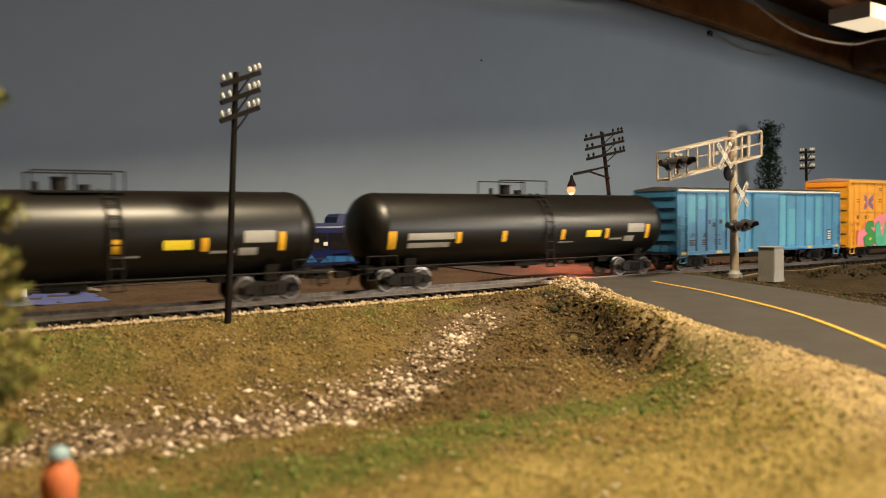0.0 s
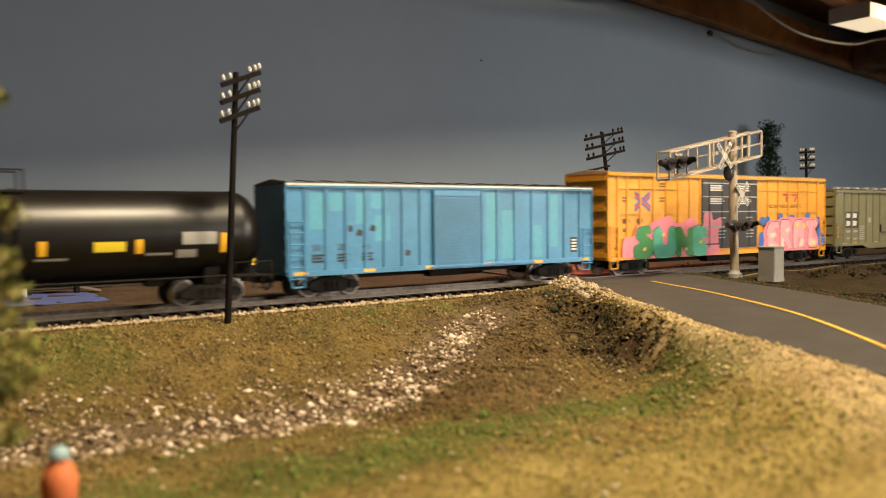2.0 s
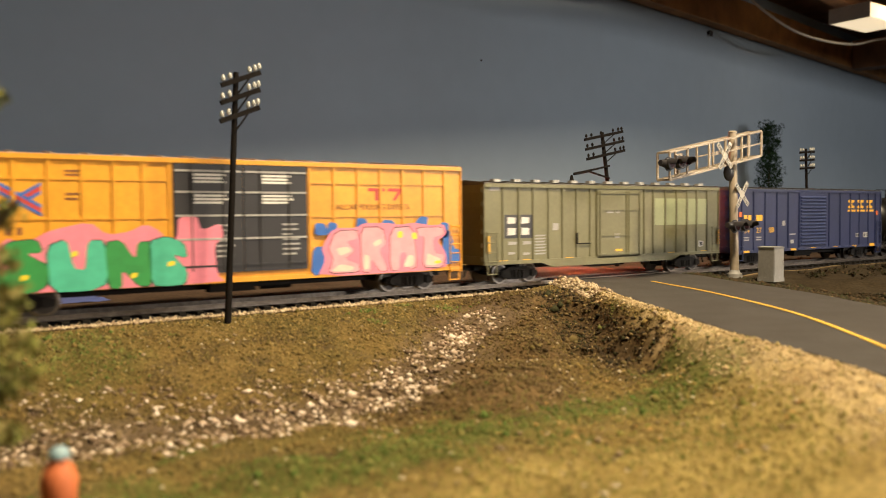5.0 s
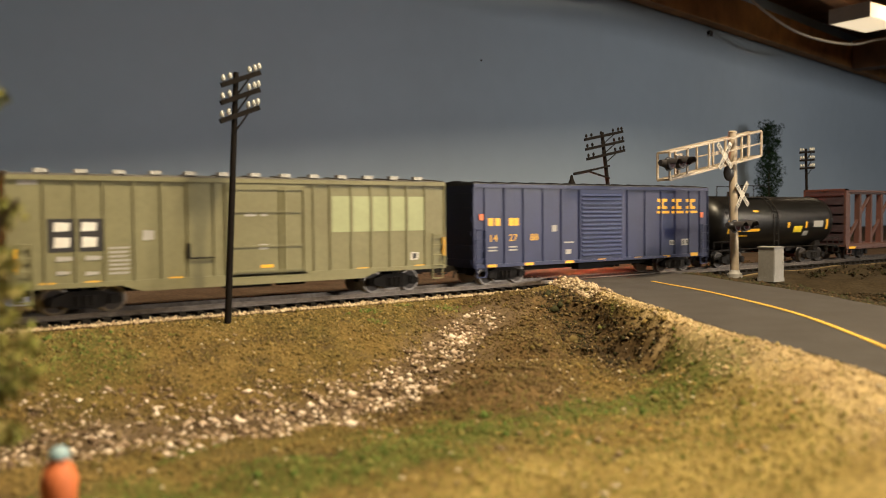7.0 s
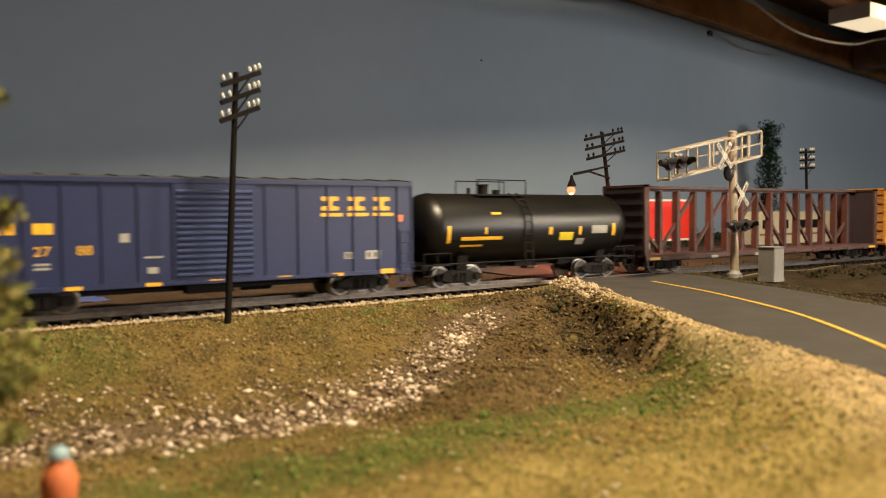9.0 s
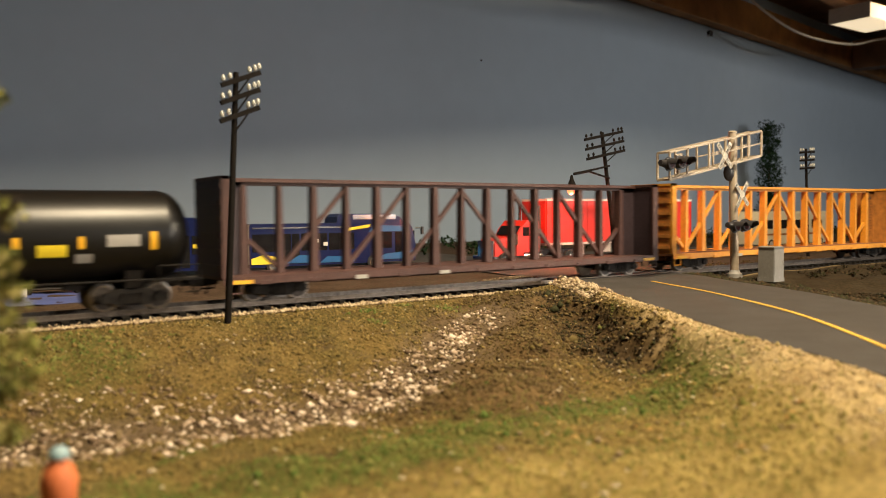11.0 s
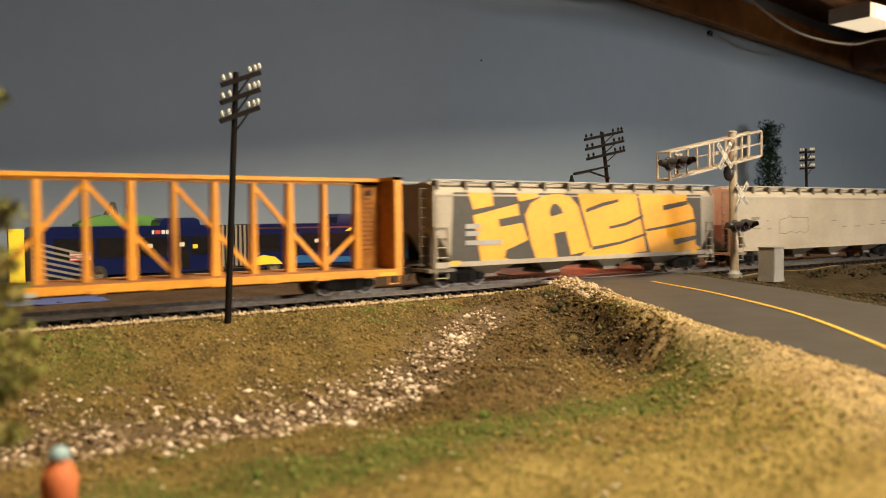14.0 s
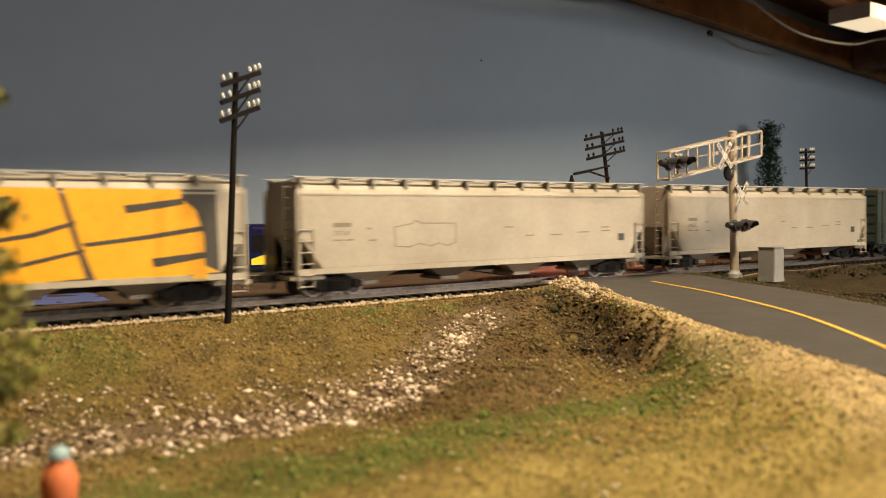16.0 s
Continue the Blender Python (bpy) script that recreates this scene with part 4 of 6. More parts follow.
def navy_boxcar(x0, x1):
    L, W, zt, zb = x1 - x0, 35.0, 51.6, 9.4
    h, y = -L / 2, -W / 2
    car = car_thing("navy_boxcar", "dark blue boxcar with yellow lettering and a corrugated sliding door", x0, x1)
    box_body(car, L, zt, zb, W, M_NAVY, M_NAVYROOF, M_NAVY)
    ribs(car, [h + x for x in (7.2, 20.2, 33, 46.8, 60, 112, 127, 141, 154, 167, 177.5)], zb + 1.5, zt - 1.5, W, M_NAVY, 1.1)
    for k in (-1, 1):
        d = part("door", Shape().box(h + 73, h + 107, k * (W / 2 - 0.6), k * (W / 2 + 0.2), zb + 1, zt - 2.0), M_NAVY, car, "blue corrugated sliding door")
        slat = Shape().prism([(0, -0.9), (0.9, -0.3), (0.9, 0.3), (0, 0.9)], -15.5, 15.5, "x").mesh("door_slat", M_NAVYSLAT)
        for i in range(15):
            ob = new("door_slat", slat)
            ob.parent = d
            ob.location = ((h + 90) * MM, k * (W / 2 + 0.15) * MM, (zb + 4 + i * (zt - zb - 9) / 14) * MM)
            ob.rotation_euler = (0, 0, 0 if k > 0 else math.pi)
        part("door_track", Shape().box(h + 70, h + 145, k * W / 2, k * (W / 2 + 1.1), zb + 0.3, zb + 1.2), M_NAVY, car)
        for x in (h + 3.6, L / 2 - 3.8):
            ladder(car, x, k * W / 2, zb - 1, zb + 20, M_NAVY, 6.0)
    side_steps(car, L, W, zb, M_NAVY)
    q = y + 0.6
    for x0_, x1_, m in ((9.7, 17, "14"), (23, 30, "27"), (37.5, 43.5, "88")):
        letters("car_number", m, 3.7, M_SAFETY, car, h + x0_, q, 22.6, 1.15)
    for a in (9.5, 14, 23, 26.5):
        part("reporting_mark", Shape().box(h + a, h + a + 3.2, q, q - 0.1, 30.6, 34.6), M_SAFETY, car)
    # large block marks
    for a in (137.5, 150.8, 164.0):
        part("block_mark", Shape().box(h + a, h + a + 11, q, q - 0.1, 36.2, 37.7), M_SAFETY, car, "yellow painted block mark")
        part("block_mark", Shape().prism([(h + a + 0.4, 38.8), (h + a + 9, 38.8), (h + a + 9, 40.5), (h + a + 5.9, 40.9), (h + a + 5.9, 42.9), (h + a + 9, 43.3), (h + a + 9, 45.0), (h + a + 0.4, 45.0), (h + a + 0.4, 43.3), (h + a + 2.9, 42.9), (h + a + 2.9, 40.9), (h + a + 0.4, 40.5)], q, q - 0.1), M_SAFETY, car)
    for a, b, z0, z1 in ((53, 56.5, 27, 30.4), (62, 69, 20.5, 21.3), (63, 67, 14.5, 17), (149, 154, 17, 20), (160, 168, 16.5, 20.5), (9.5, 15, 19.2, 20), (9.5, 15, 17.6, 18.4), (23, 28.5, 19.2, 20), (23, 28.5, 17.6, 18.4)):
        decal(car, [(h + a, z0), (h + b, z0), (h + b, z1), (h + a, z1)], M_DWHITE, q, "stencil")
    for a in (150, 151.8, 161.2, 164.5):
        decal(car, [(h + a, 17.4), (h + a + 1, 17.4), (h + a + 1, 19.6), (h + a, 19.6)], M_INK, q - 0.1, "stencil")
    reflectors(car, [h + x for x in (11, 36, 65, 90, 120, 145)], y - 0.36, zb + 0.2, None, 6, 1.4)
    reflectors(car, [h + 171], y - 0.36, zb + 0.2, None, 7, 2.2)
    reflectors(car, [h + 4.6, L / 2 - 6.5], y - 0.1, 33.5, M_FLAME, 2.6, 3.2)


def tank_car(x0, x1, label, marks, dome):
    L, R, cz = x1 - x0, 18.0, 29.4
    h = -L / 2
    car = car_thing("tank_car", label, x0, x1, 25)
    prof = [(h + 0.6, 0.01), (h + 0.9, 4.0), (h + 1.8, 8.5), (h + 3.6, 12.8), (h + 6.0, 15.7), (h + 8.6, 17.2), (h + 11, 17.9), (h + 12, R)]
    prof += [(-x, r) for x, r in prof[::-1]]
    part("tank", Shape().lathe(prof[::-1], "x", cz=cz, n=64), M_BLACK, car, "glossy black tank barrel", True)
    band = Shape().lathe([(-0.35, R), (-0.3, R + 0.16), (0.3, R + 0.16), (0.35, R)][::-1], "x", cz=cz, n=48)
    mb = band.mesh("weld_seam", M_BLACK, True)
    for x in (h + 13, -h - 13):
        ob = new("weld_seam", mb)
        ob.parent = car
        ob.location = (x * MM, 0, 0)
    for k in (-1, 1):
        s = Shape()
        s.box(k * (L / 2 - 48), k * (L / 2 - 2), -4, 4, 8.4, 13)
        s.prism([(-13, 9.2), (13, 9.2), (15, 16), (11, 13), (-11, 13), (-15, 16)], k * (L / 2 - 25) - 3, k * (L / 2 - 25) + 3, "x")
        s.box(k * (L / 2 - 4), k * (L / 2 + 1), -15.5, 15.5, 9.8, 11.2)
        part("stub_sill", s, M_DARK, car)
    for k in (-1, 1):
        rail = Shape()
        zr = 12.2
        rail.rod((h + 6, k * 16.4, zr), (-h - 6, k * 16.4, zr), 0.35, 6)
        part("grab_rail", rail, M_DARK, car, "thin dark rail under the tank")
        for e in (-1, 1):
            pl = Shape().box(e * (L / 2 + 1), e * (L / 2 - 16), k * 12, k * 17, 11.4, 12.0)
            for dx in (0, 8, 16):
                pl.rod((e * (L / 2 - dx), k * 16.8, 6.4), (e * (L / 2 - dx), k * 16.8, 17.5), 0.3, 6)
            pl.rod((e * L / 2, k * 16.8, 17.5), (e * (L / 2 - 16), k * 16.8, 17.5), 0.3, 6).rod((e * L / 2, k * 16.8, 6.6), (e * (L / 2 - 6), k * 16.8, 6.6), 0.3, 6)
            part("end_platform", pl, M_DARK, car, "dark end platform with handrail")
    # top fittings and curved side ladder
    dx = h + dome
    p = Shape().rod((dx - 6, 0, cz + R - 0.6), (dx - 6, 0, cz + R + 4.2), 2.8, 20).rod((dx - 6, 0, cz + R + 4.2), (dx - 6, 0, cz + R + 5), 3.2, 20)
    part("manway", p, M_DARK, car, "dark manway dome", True)
    part("valve_housing", Shape().rod((dx + 3, 0, cz + R - 0.6), (dx + 3, 0, cz + R + 2.2), 2.2, 16).rod((dx - 14, 2, cz + R - 0.8), (dx - 14, 2, cz + R + 3.2), 1.0, 10), M_DARK, car, "", True)
    pf = Shape().box(dx - 17, dx + 16, -9.5, -4, cz + R - 1.2, cz + R - 0.7).box(dx - 17, dx + 16, 4, 9.5, cz + R - 1.2, cz + R - 0.7)
    part("top_platform", pf, M_DARK, car)
    rl = Shape()
    for k in (-1, 1):
        for x in (dx - 17, dx - 2, dx + 16):
            rl.rod((x, k * 9.2, cz + R - 1.0), (x, k * 9.2, cz + R + 7.0), 0.3, 6)
        rl.rod((dx - 17, k * 9.2, cz + R + 7.0), (dx + 16, k * 9.2, cz + R + 7.0), 0.3, 6)
    part("top_railing", rl, M_DARK, car, "thin dark railing round the top platform")
    for k in (-1, 1):
        ld = Shape()
        for sx in (-2.6, 2.6):
            arc = [(dx + 10 + sx, k * (R + 0.9) * math.cos(radians(a)), cz + (R + 0.9) * math.sin(radians(a))) for a in range(75, -10, -12)]
            arc.append((dx + 10 + sx, k * (R + 0.9), 8.0))
            for a, b in zip(arc, arc[1:]):
                ld.rod(a, b, 0.38, 6)
        lad = part("side_ladder", ld, M_DARK, car, "curved black ladder on the barrel")
        rungs = [(k * (R + 0.9) * math.cos(radians(a)), cz + (R + 0.9) * math.sin(radians(a))) for a in range(66, 0, -14)]
        for yy, zz in rungs + [(k * (R + 0.9), z) for z in (26, 21.5, 17, 12.5, 8.4)]:
            part("rung", Shape().rod((dx + 7.4, yy, zz), (dx + 12.6, yy, zz), 0.35, 6), M_DARK, lad)
    for xa, xb, z0, z1, m in marks:
        a0 = 180 + math.degrees(math.asin((cz - z1) / R))
        a1 = 180 + math.degrees(math.asin((cz - z0) / R))
        s = Shape().lathe([(h + xb, R + 0.12), (h + xa, R + 0.12)][::-1], "x", cz=cz, n=6, a0=a0, a1=a1)
        part("decal", s, m, car, "", True)
    under = Shape().box(-8, 8, -6, 6, 8.5, 11.6).rod((-L * 0.28, 0, 10.4), (L * 0.28, 0, 10.4), 0.6, 8).rod((4, 0, 6.8), (4, 0, 12), 2.2, 12)
    part("outlet", under, M_DARK, car)


def centerbeam(x0, x1, body, label, zt, dark_end):
    L, W, zd = x1 - x0, 34.0, 11.2
    h = -L / 2
    car = car_thing("centerbeam_flatcar", label, x0, x1, 26)
    d = Shape().box(h, -h, -W / 2, W / 2, zd - 1.2, zd)
    d.box(h + 10, -h - 10, -3, 3, zd - 5, zd - 1.2)
    part("deck", d, M_RUSTY if body is M_AMBER else body, car, "worn deck")
    for k in (-1, 1):
        part("side_sill", Shape().box(h, -h, k * (W / 2), k * (W / 2 + 0.6), zd - 3.0, zd + 0.2), body, car)
        n = 11
        for i in range(n):
            x = h + 18 + (L - 36) * i / (n - 1)
            part("winch", Shape().box(x - 3, x + 3, k * (W / 2 + 0.5), k * (W / 2 + 1.2), zd - 3.3, zd - 1.6), M_DWHITE if i in (2, 4) and k < 0 else body, car)
    for k in (-1, 1):
        a, b = k * (L / 2), k * (L / 2 - 3.0)
        part("bulkhead", Shape().box(a, b, -W / 2 + 1.2, W / 2 - 1.2, zd, zt - 1), dark_end, car, "ribbed end bulkhead")
        for j in (-1, 1):
            part("bulkhead_post", Shape().box(k * (L / 2 + 0.3), k * (L / 2 - 3.6), j * (W / 2 - 1.6), j * W / 2, zd, zt), body, car)
        for i in range(6):
            z = zd + 4 + i * (zt - zd - 8) / 5
            part("bulkhead_rib", Shape().box(k * (L / 2), k * (L / 2 + 0.8), -W / 2 + 2, W / 2 - 2, z - 1, z + 1), dark_end, car)
        part("bulkhead_cap", Shape().box(k * (L / 2 + 0.3), k * (L / 2 - 3.6), -W / 2, W / 2, zt - 1.4, zt), body, car)
        # inner web panel next to the bulkhead
        part("web_panel", Shape().box(k * (L / 2 - 3), k * (L / 2 - 15), -1.0, 1.0, zd, zt - 1), dark_end, car)
        reflectors(car, [k * (L / 2 - 8)], -W / 2 - 0.6, zd - 2.8, None, 9, 1.6)
    part("top_chord", Shape().box(h, -h, -2.6, 2.6, zt - 1.9, zt - 0.2).box(h, -h, -1.0, 1.0, zt - 3.4, zt - 1.9), body, car)
    n = 15
    xs = spaced(h + 15, -h - 15, n)
    for i, x in enumerate(xs):
        w = 1.9 if i % 2 else 2.6
        post = Shape().prism([(x - w * 0.75, zd), (x + w * 0.75, zd), (x + w * 0.45, zt - 3), (x - w * 0.45, zt - 3)], -2.2, 2.2)
        part("post", post, body, car)
    for i in range(n - 1):
        a, b = xs[i], xs[i + 1]
        lean = (i < n // 2)
        if i == 0:
            part("brace", Shape().beam((a, 0, 28), (b, 0, zd + 2), 1.9, 1.8), body, car)
        elif i == n - 2:
            part("brace", Shape().beam((a, 0, zd + 2), (b, 0, 28), 1.9, 1.8), body, car)
        elif lean:
            lo, hi = (zd + 1, 30.5) if i % 2 == 1 else (30.5, zt - 4)
            part("brace", Shape().beam((a, 0, lo), (b, 0, hi), 1.9, 1.8), body, car)
        else:
            lo, hi = (zt - 4, 30.5) if i % 2 == 1 else (30.5, zd + 1)
            part("brace", Shape().beam((a, 0, lo), (b, 0, hi), 1.9, 1.8), body, car)
    side_steps(car, L, W, zd - 2, body)
    if body is M_AMBER:
        for i, w in enumerate((5, 7, 9, 6, 8, 9, 7, 8, 6, 9, 8, 5)):
            xx = L / 2 - 10 - w / 2
            decal(car, [(xx, 44 - i * 2.2), (xx + w, 44 - i * 2.2), (xx + w, 44.9 - i * 2.2), (xx, 44.9 - i * 2.2)], M_RUSTY, -1.02, "small_print")
        decal(car, [(L / 2 - 11, 46), (L / 2 - 7, 46), (L / 2 - 8, 49), (L / 2 - 10, 48.2)], M_INK, -1.02, "stencil")


def hopper_car(x0, x1, label, style):
    L, W, zt, zb = x1 - x0, 35.6, 52.0, 11.0
    h = -L / 2
    car = car_thing("covered_hopper", label, x0, x1, 24)
    # side sheets: full height in the middle, cut back over the trucks
    body = Shape()
    prof = [(-W / 2 + 1.6, 0.0), (-W / 2 + 0.1, 0.06), (-W / 2, 0.25), (-W / 2, 0.84), (-W / 2 + 0.8, 0.9), (-W / 2 + 2.2, 0.955), (-W / 2 + 7, 1.0)]
    prof = prof + [(-a, b) for a, b in prof[::-1]]
    n = len(prof)
    v, f = [], []
    stations = ((h + 3.5, 28.0), (h + 14.5, zb), (-h - 14.5, zb), (-h - 3.5, 28.0))
    for x, z0 in stations:
        for a, b in prof:
            z = zb + (zt - zb) * b
            v.append((x, a, max(z, z0 + (z - zb) * 0.02)))
    for i in range(3):
        for j in range(n):
            k = (j + 1) % n
            f.append((i * n + j, i * n + k, (i + 1) * n + k, (i + 1) * n + j))
    f += [tuple(range(n))[::-1], tuple(range(3 * n, 4 * n))]
    body.add(v, f)
    part("body", body, M_GREY, car, "grey curved hopper body")
    for k in (-1, 1):
        part("side_sill", Shape().box(h + 2, -h - 2, k * (W / 2 - 1.2), k * (W / 2 + 0.35), zb - 0.2, zb + 2.2), M_GREY, car)
        part("top_bead", Shape().box(h + 3.5, -h - 3.5, k * (W / 2 - 0.4), k * (W / 2 + 0.2), 45.6, 46.5), M_GREY, car)
        for e in (-1, 1):
            part("corner_post", Shape().box(e * (L / 2 - 2.2), e * (L / 2 - 4.2), k * (W / 2 - 1.4), k * (W / 2), zb - 3, zt - 4), M_GREY, car)
            ladder(car, e * (L / 2 - 6.5), k * (W / 2 - 0.2), zb - 6, 31, M_GREY, 7.0)
            # dark plate added behind the open corner to act as its shade
            g = Shape().prism([(e * (L / 2 - 4), 29), (e * (L / 2 - 15), zb + 2), (e * (L / 2 - 4), zb + 2)], k * (W / 2 - 9.2), k * (W / 2 - 8.6))
            part("shade_gusset", g, M_DARK, car, "dark triangular plate standing in for the shaded end opening")
    for e in (-1, 1):
        s = Shape().box(e * (L / 2 - 0.2), e * (L / 2 - 16), -W / 2 + 1, W / 2 - 1, zb - 2.6, zb - 1)
        s.box(e * (L / 2 - 3.3), e * (L / 2 - 5), -W / 2 + 4, -W / 2 + 6, zb - 1, 30).box(e * (L / 2 - 3.3), e * (L / 2 - 5), W / 2 - 6, W / 2 - 4, zb - 1, 30)
        s.prism([(-W / 2 + 1, 28), (W / 2 - 1, 28), (W / 2 - 2, zt - 4), (-W / 2 + 2, zt - 4)], e * (L / 2 - 3.3), e * (L / 2 - 4.2), "x")
        part("end_frame", s, M_GREY, car)
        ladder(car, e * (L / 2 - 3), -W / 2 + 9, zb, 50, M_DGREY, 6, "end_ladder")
    n = 13
    for k in (-1, 1):
        part("running_board", Shape().box(h + 1.5, -h - 1.5, k * 14.8, k * 17.6, zt + 1.3, zt + 1.9), M_DWHITE, car, "grating roof walkway")
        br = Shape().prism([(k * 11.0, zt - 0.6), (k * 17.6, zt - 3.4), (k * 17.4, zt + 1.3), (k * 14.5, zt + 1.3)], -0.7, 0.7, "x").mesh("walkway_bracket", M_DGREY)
        for i in range(n):
            ob = new("walkway_bracket", br)
            ob.parent = car
            ob.location = ((h + 5 + (L - 10) * i / (n - 1)) * MM, 0, 0)
    hatch = Shape().box(-L / 2 + 8, L / 2 - 8, -3.5, 3.5, zt - 0.2, zt + 1.2)
    part("hatch_trough", hatch, M_GREY, car)
    cover = Shape().box(-5.2, 5.2, -4, 4, 0, 0.9).mesh("hatch_cover", M_DWHITE)
    for i in range(9):
        ob = new("hatch_cover", cover)
        ob.parent = car
        ob.location = ((h + 18 + (L - 36) * i / 8) * MM, 0, (zt + 1.2) * MM)
    for i in range(4):
        x = h + 42 + i * (L - 84) / 3
        o = Shape()
        o.add([(x - 16, -14, zb), (x + 16, -14, zb), (x + 16, 14, zb), (x - 16, 14, zb), (x - 4, -8, 5.6), (x + 4, -8, 5.6), (x + 4, 8, 5.6), (x - 4, 8, 5.6)],
              [(0, 3, 2, 1), (0, 1, 5, 4), (1, 2, 6, 5), (2, 3, 7, 6), (3, 0, 4, 7), (4, 5, 6, 7)])
        # every second bay takes the shade-darkened grey
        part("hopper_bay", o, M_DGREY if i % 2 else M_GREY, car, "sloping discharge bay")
        part("outlet_gate", Shape().box(x - 5.5, x + 5.5, -9.5, 9.5, 4.2, 5.8), M_GREY, car, "outlet gate")
    part("center_sill", Shape().box(h + 2, -h - 2, -3, 3, 7.4, zb), M_DARK, car)
    y = -W / 2 - 0.02
    if style == "graffiti":
        def shape(pts, m, lift):
            part("graffiti", Shape().prism([(h + a, b) for a, b in pts], y - lift, y - lift - 0.05), m, car)
        for m, lift, pts in ((M_SOOT, 0.05, [(14, 47.5), (204, 47.5), (205, 12), (12, 12)]), (M_SPRAYGOLD, 0.15, [(23, 47.5), (38, 47.5), (39, 41), (26, 39)]), (M_SPRAYGOLD, 0.15, [(54, 47.5), (69, 47.5), (68, 45), (56, 43)]),
                             (M_SPRAYGOLD, 0.15, [(26, 36), (55, 42), (56, 36), (42, 34), (43, 30), (58, 32), (62, 23), (47, 18), (46, 14), (52, 13), (52, 11.4), (31, 11.4), (27, 31)])):
            shape(pts, m, lift)
        for m, lift, pts in ((M_SPRAYGOLD, 0.15, [(60, 36), (64, 42), (71, 45.5), (79, 47), (87, 47), (92, 46), (98, 41), (108, 16), (93, 14), (89, 27), (80, 26), (83, 11.4), (68, 11.4), (64, 21)]), (M_SOOT, 0.25, [(77, 38), (79, 41.5), (82, 42), (85, 40), (87, 37), (78, 35)]),
                             (M_SPRAYGOLD, 0.15, [(98, 47.5), (145, 47.5), (154, 14), (111, 11.6), (98, 11.6), (109, 18)])):
            shape(pts, m, lift)
        for m, lift, pts in ((M_SPRAYGOLD, 0.15, [(147, 47.5), (190, 47.5), (190, 44), (196, 39), (199, 29), (199, 17), (205, 14), (158, 11.6), (153, 25)]), (M_SOOT, 0.25, [(104, 39), (117, 42.6), (130, 44.6), (130, 43), (118, 40.6), (104, 37)]), (M_SOOT, 0.25, [(122, 29), (136, 31.2), (151, 35.6), (151, 34), (137, 29.6), (123, 27.6)]),
                             (M_SOOT, 0.25, [(109, 18), (132, 20.4), (154, 25), (154, 23.6), (133, 19), (109, 16)]), (M_SOOT, 0.25, [(168, 41), (191, 44), (191, 41.5), (169, 38)]), (M_SOOT, 0.25, [(153, 27), (176, 29.6), (199, 33), (199, 31), (177, 28), (154, 25.6)]), (M_SOOT, 0.25, [(178, 20.4), (199, 22.4), (199, 20), (179, 17)])):
            shape(pts, m, lift)
        for i, z in enumerate((29.5, 25.8, 21.2)):
            part("number_patch", Shape().box(h + 21, h + 30 + (14 if i == 2 else 0), y - 0.45, y - 0.5, z, z + 2.4), M_DWHITE, car)
        reflectors(car, [h + 14.5, -h - 22], y - 0.3, zb + 0.6, None, 6, 2.2)
    else:
        s = h + 20
        letters("car_number", style, 2.3, M_SPRINT, car, s, y, 27.6)
        for z, a, w in ((31.4, 0, 9), (25.2, 0, 5), (25.2, 6.2, 4), (30.2, 17, 2.5), (24.8, 18, 4), (29.6, 98, 6), (25, 112, 6), (25, 130, 8), (26.5, 168, 7), (28.5, 168, 7), (26, 150, 9)):
            part("small_print", Shape().box(s + a, s + a + w, y, y - 0.05, z, z + (1.9 if z == 31.4 else 0.7)), M_SPRINT, car)
        part("stencil", Shape().box(-h - 24, -h - 19, y, y - 0.06, 21, 25), M_INK, car)
        if style == "29768":
            # thin outline scrawl
            pts = [(h + 52, 22), (h + 52, 31), (h + 62, 32.6), (h + 64, 34), (h + 67, 32.6), (h + 87, 32.4), (h + 87, 23), (h + 82, 21.5), (h + 77, 23), (h + 72, 21.5), (h + 66, 23), (h + 60, 21.4), (h + 52, 22)]
            o = Shape()
            for a, b in zip(pts, pts[1:]):
                o.beam((a[0], y - 0.02, a[1]), (b[0], y - 0.02, b[1]), 0.5, 0.1)
            part("graffiti", o, M_SPRINT, car, "thin grey outlined scrawl")


yellow_boxcar(596.0, 819.7)
olive_boxcar(834.5, 1023.7)
navy_boxcar(1041.5, 1226.5)
LONG_MARKS = [(11, 15, 20.5, 29, M_SAFETY), (50, 53, 22.5, 28, M_SAFETY), (79, 82, 22.5, 28, M_SAFETY), (120, 123, 22.5, 28, M_SAFETY), (139, 150.5, 23.5, 27.3, M_LEMON), (154, 157, 22.5, 28, M_SAFETY), (187.5, 190.5, 22, 30, M_SAFETY),
              (22, 58, 24.6, 27.8, M_DWHITE), (22, 48, 20.8, 23.2, M_DWHITE), (172, 186, 25.6, 30.6, M_DWHITE), (170, 178, 20.4, 23.6, M_DWHITE), (158, 168, 21.6, 22.6, M_DWHITE), (119, 130, 20.8, 21.6, M_DWHITE)]
LONG_MARKS[7:9] = [(22, 49, 24.6, 27.8, M_DWHITE), (22, 46, 20.8, 23.2, M_DWHITE)]
tank_car(-48.0, 162.6, "long black tank car with yellow reflective marks", LONG_MARKS, 111)
tank_car(183.0, 392.8, "long black tank car with white stencilled patches", LONG_MARKS, 101)
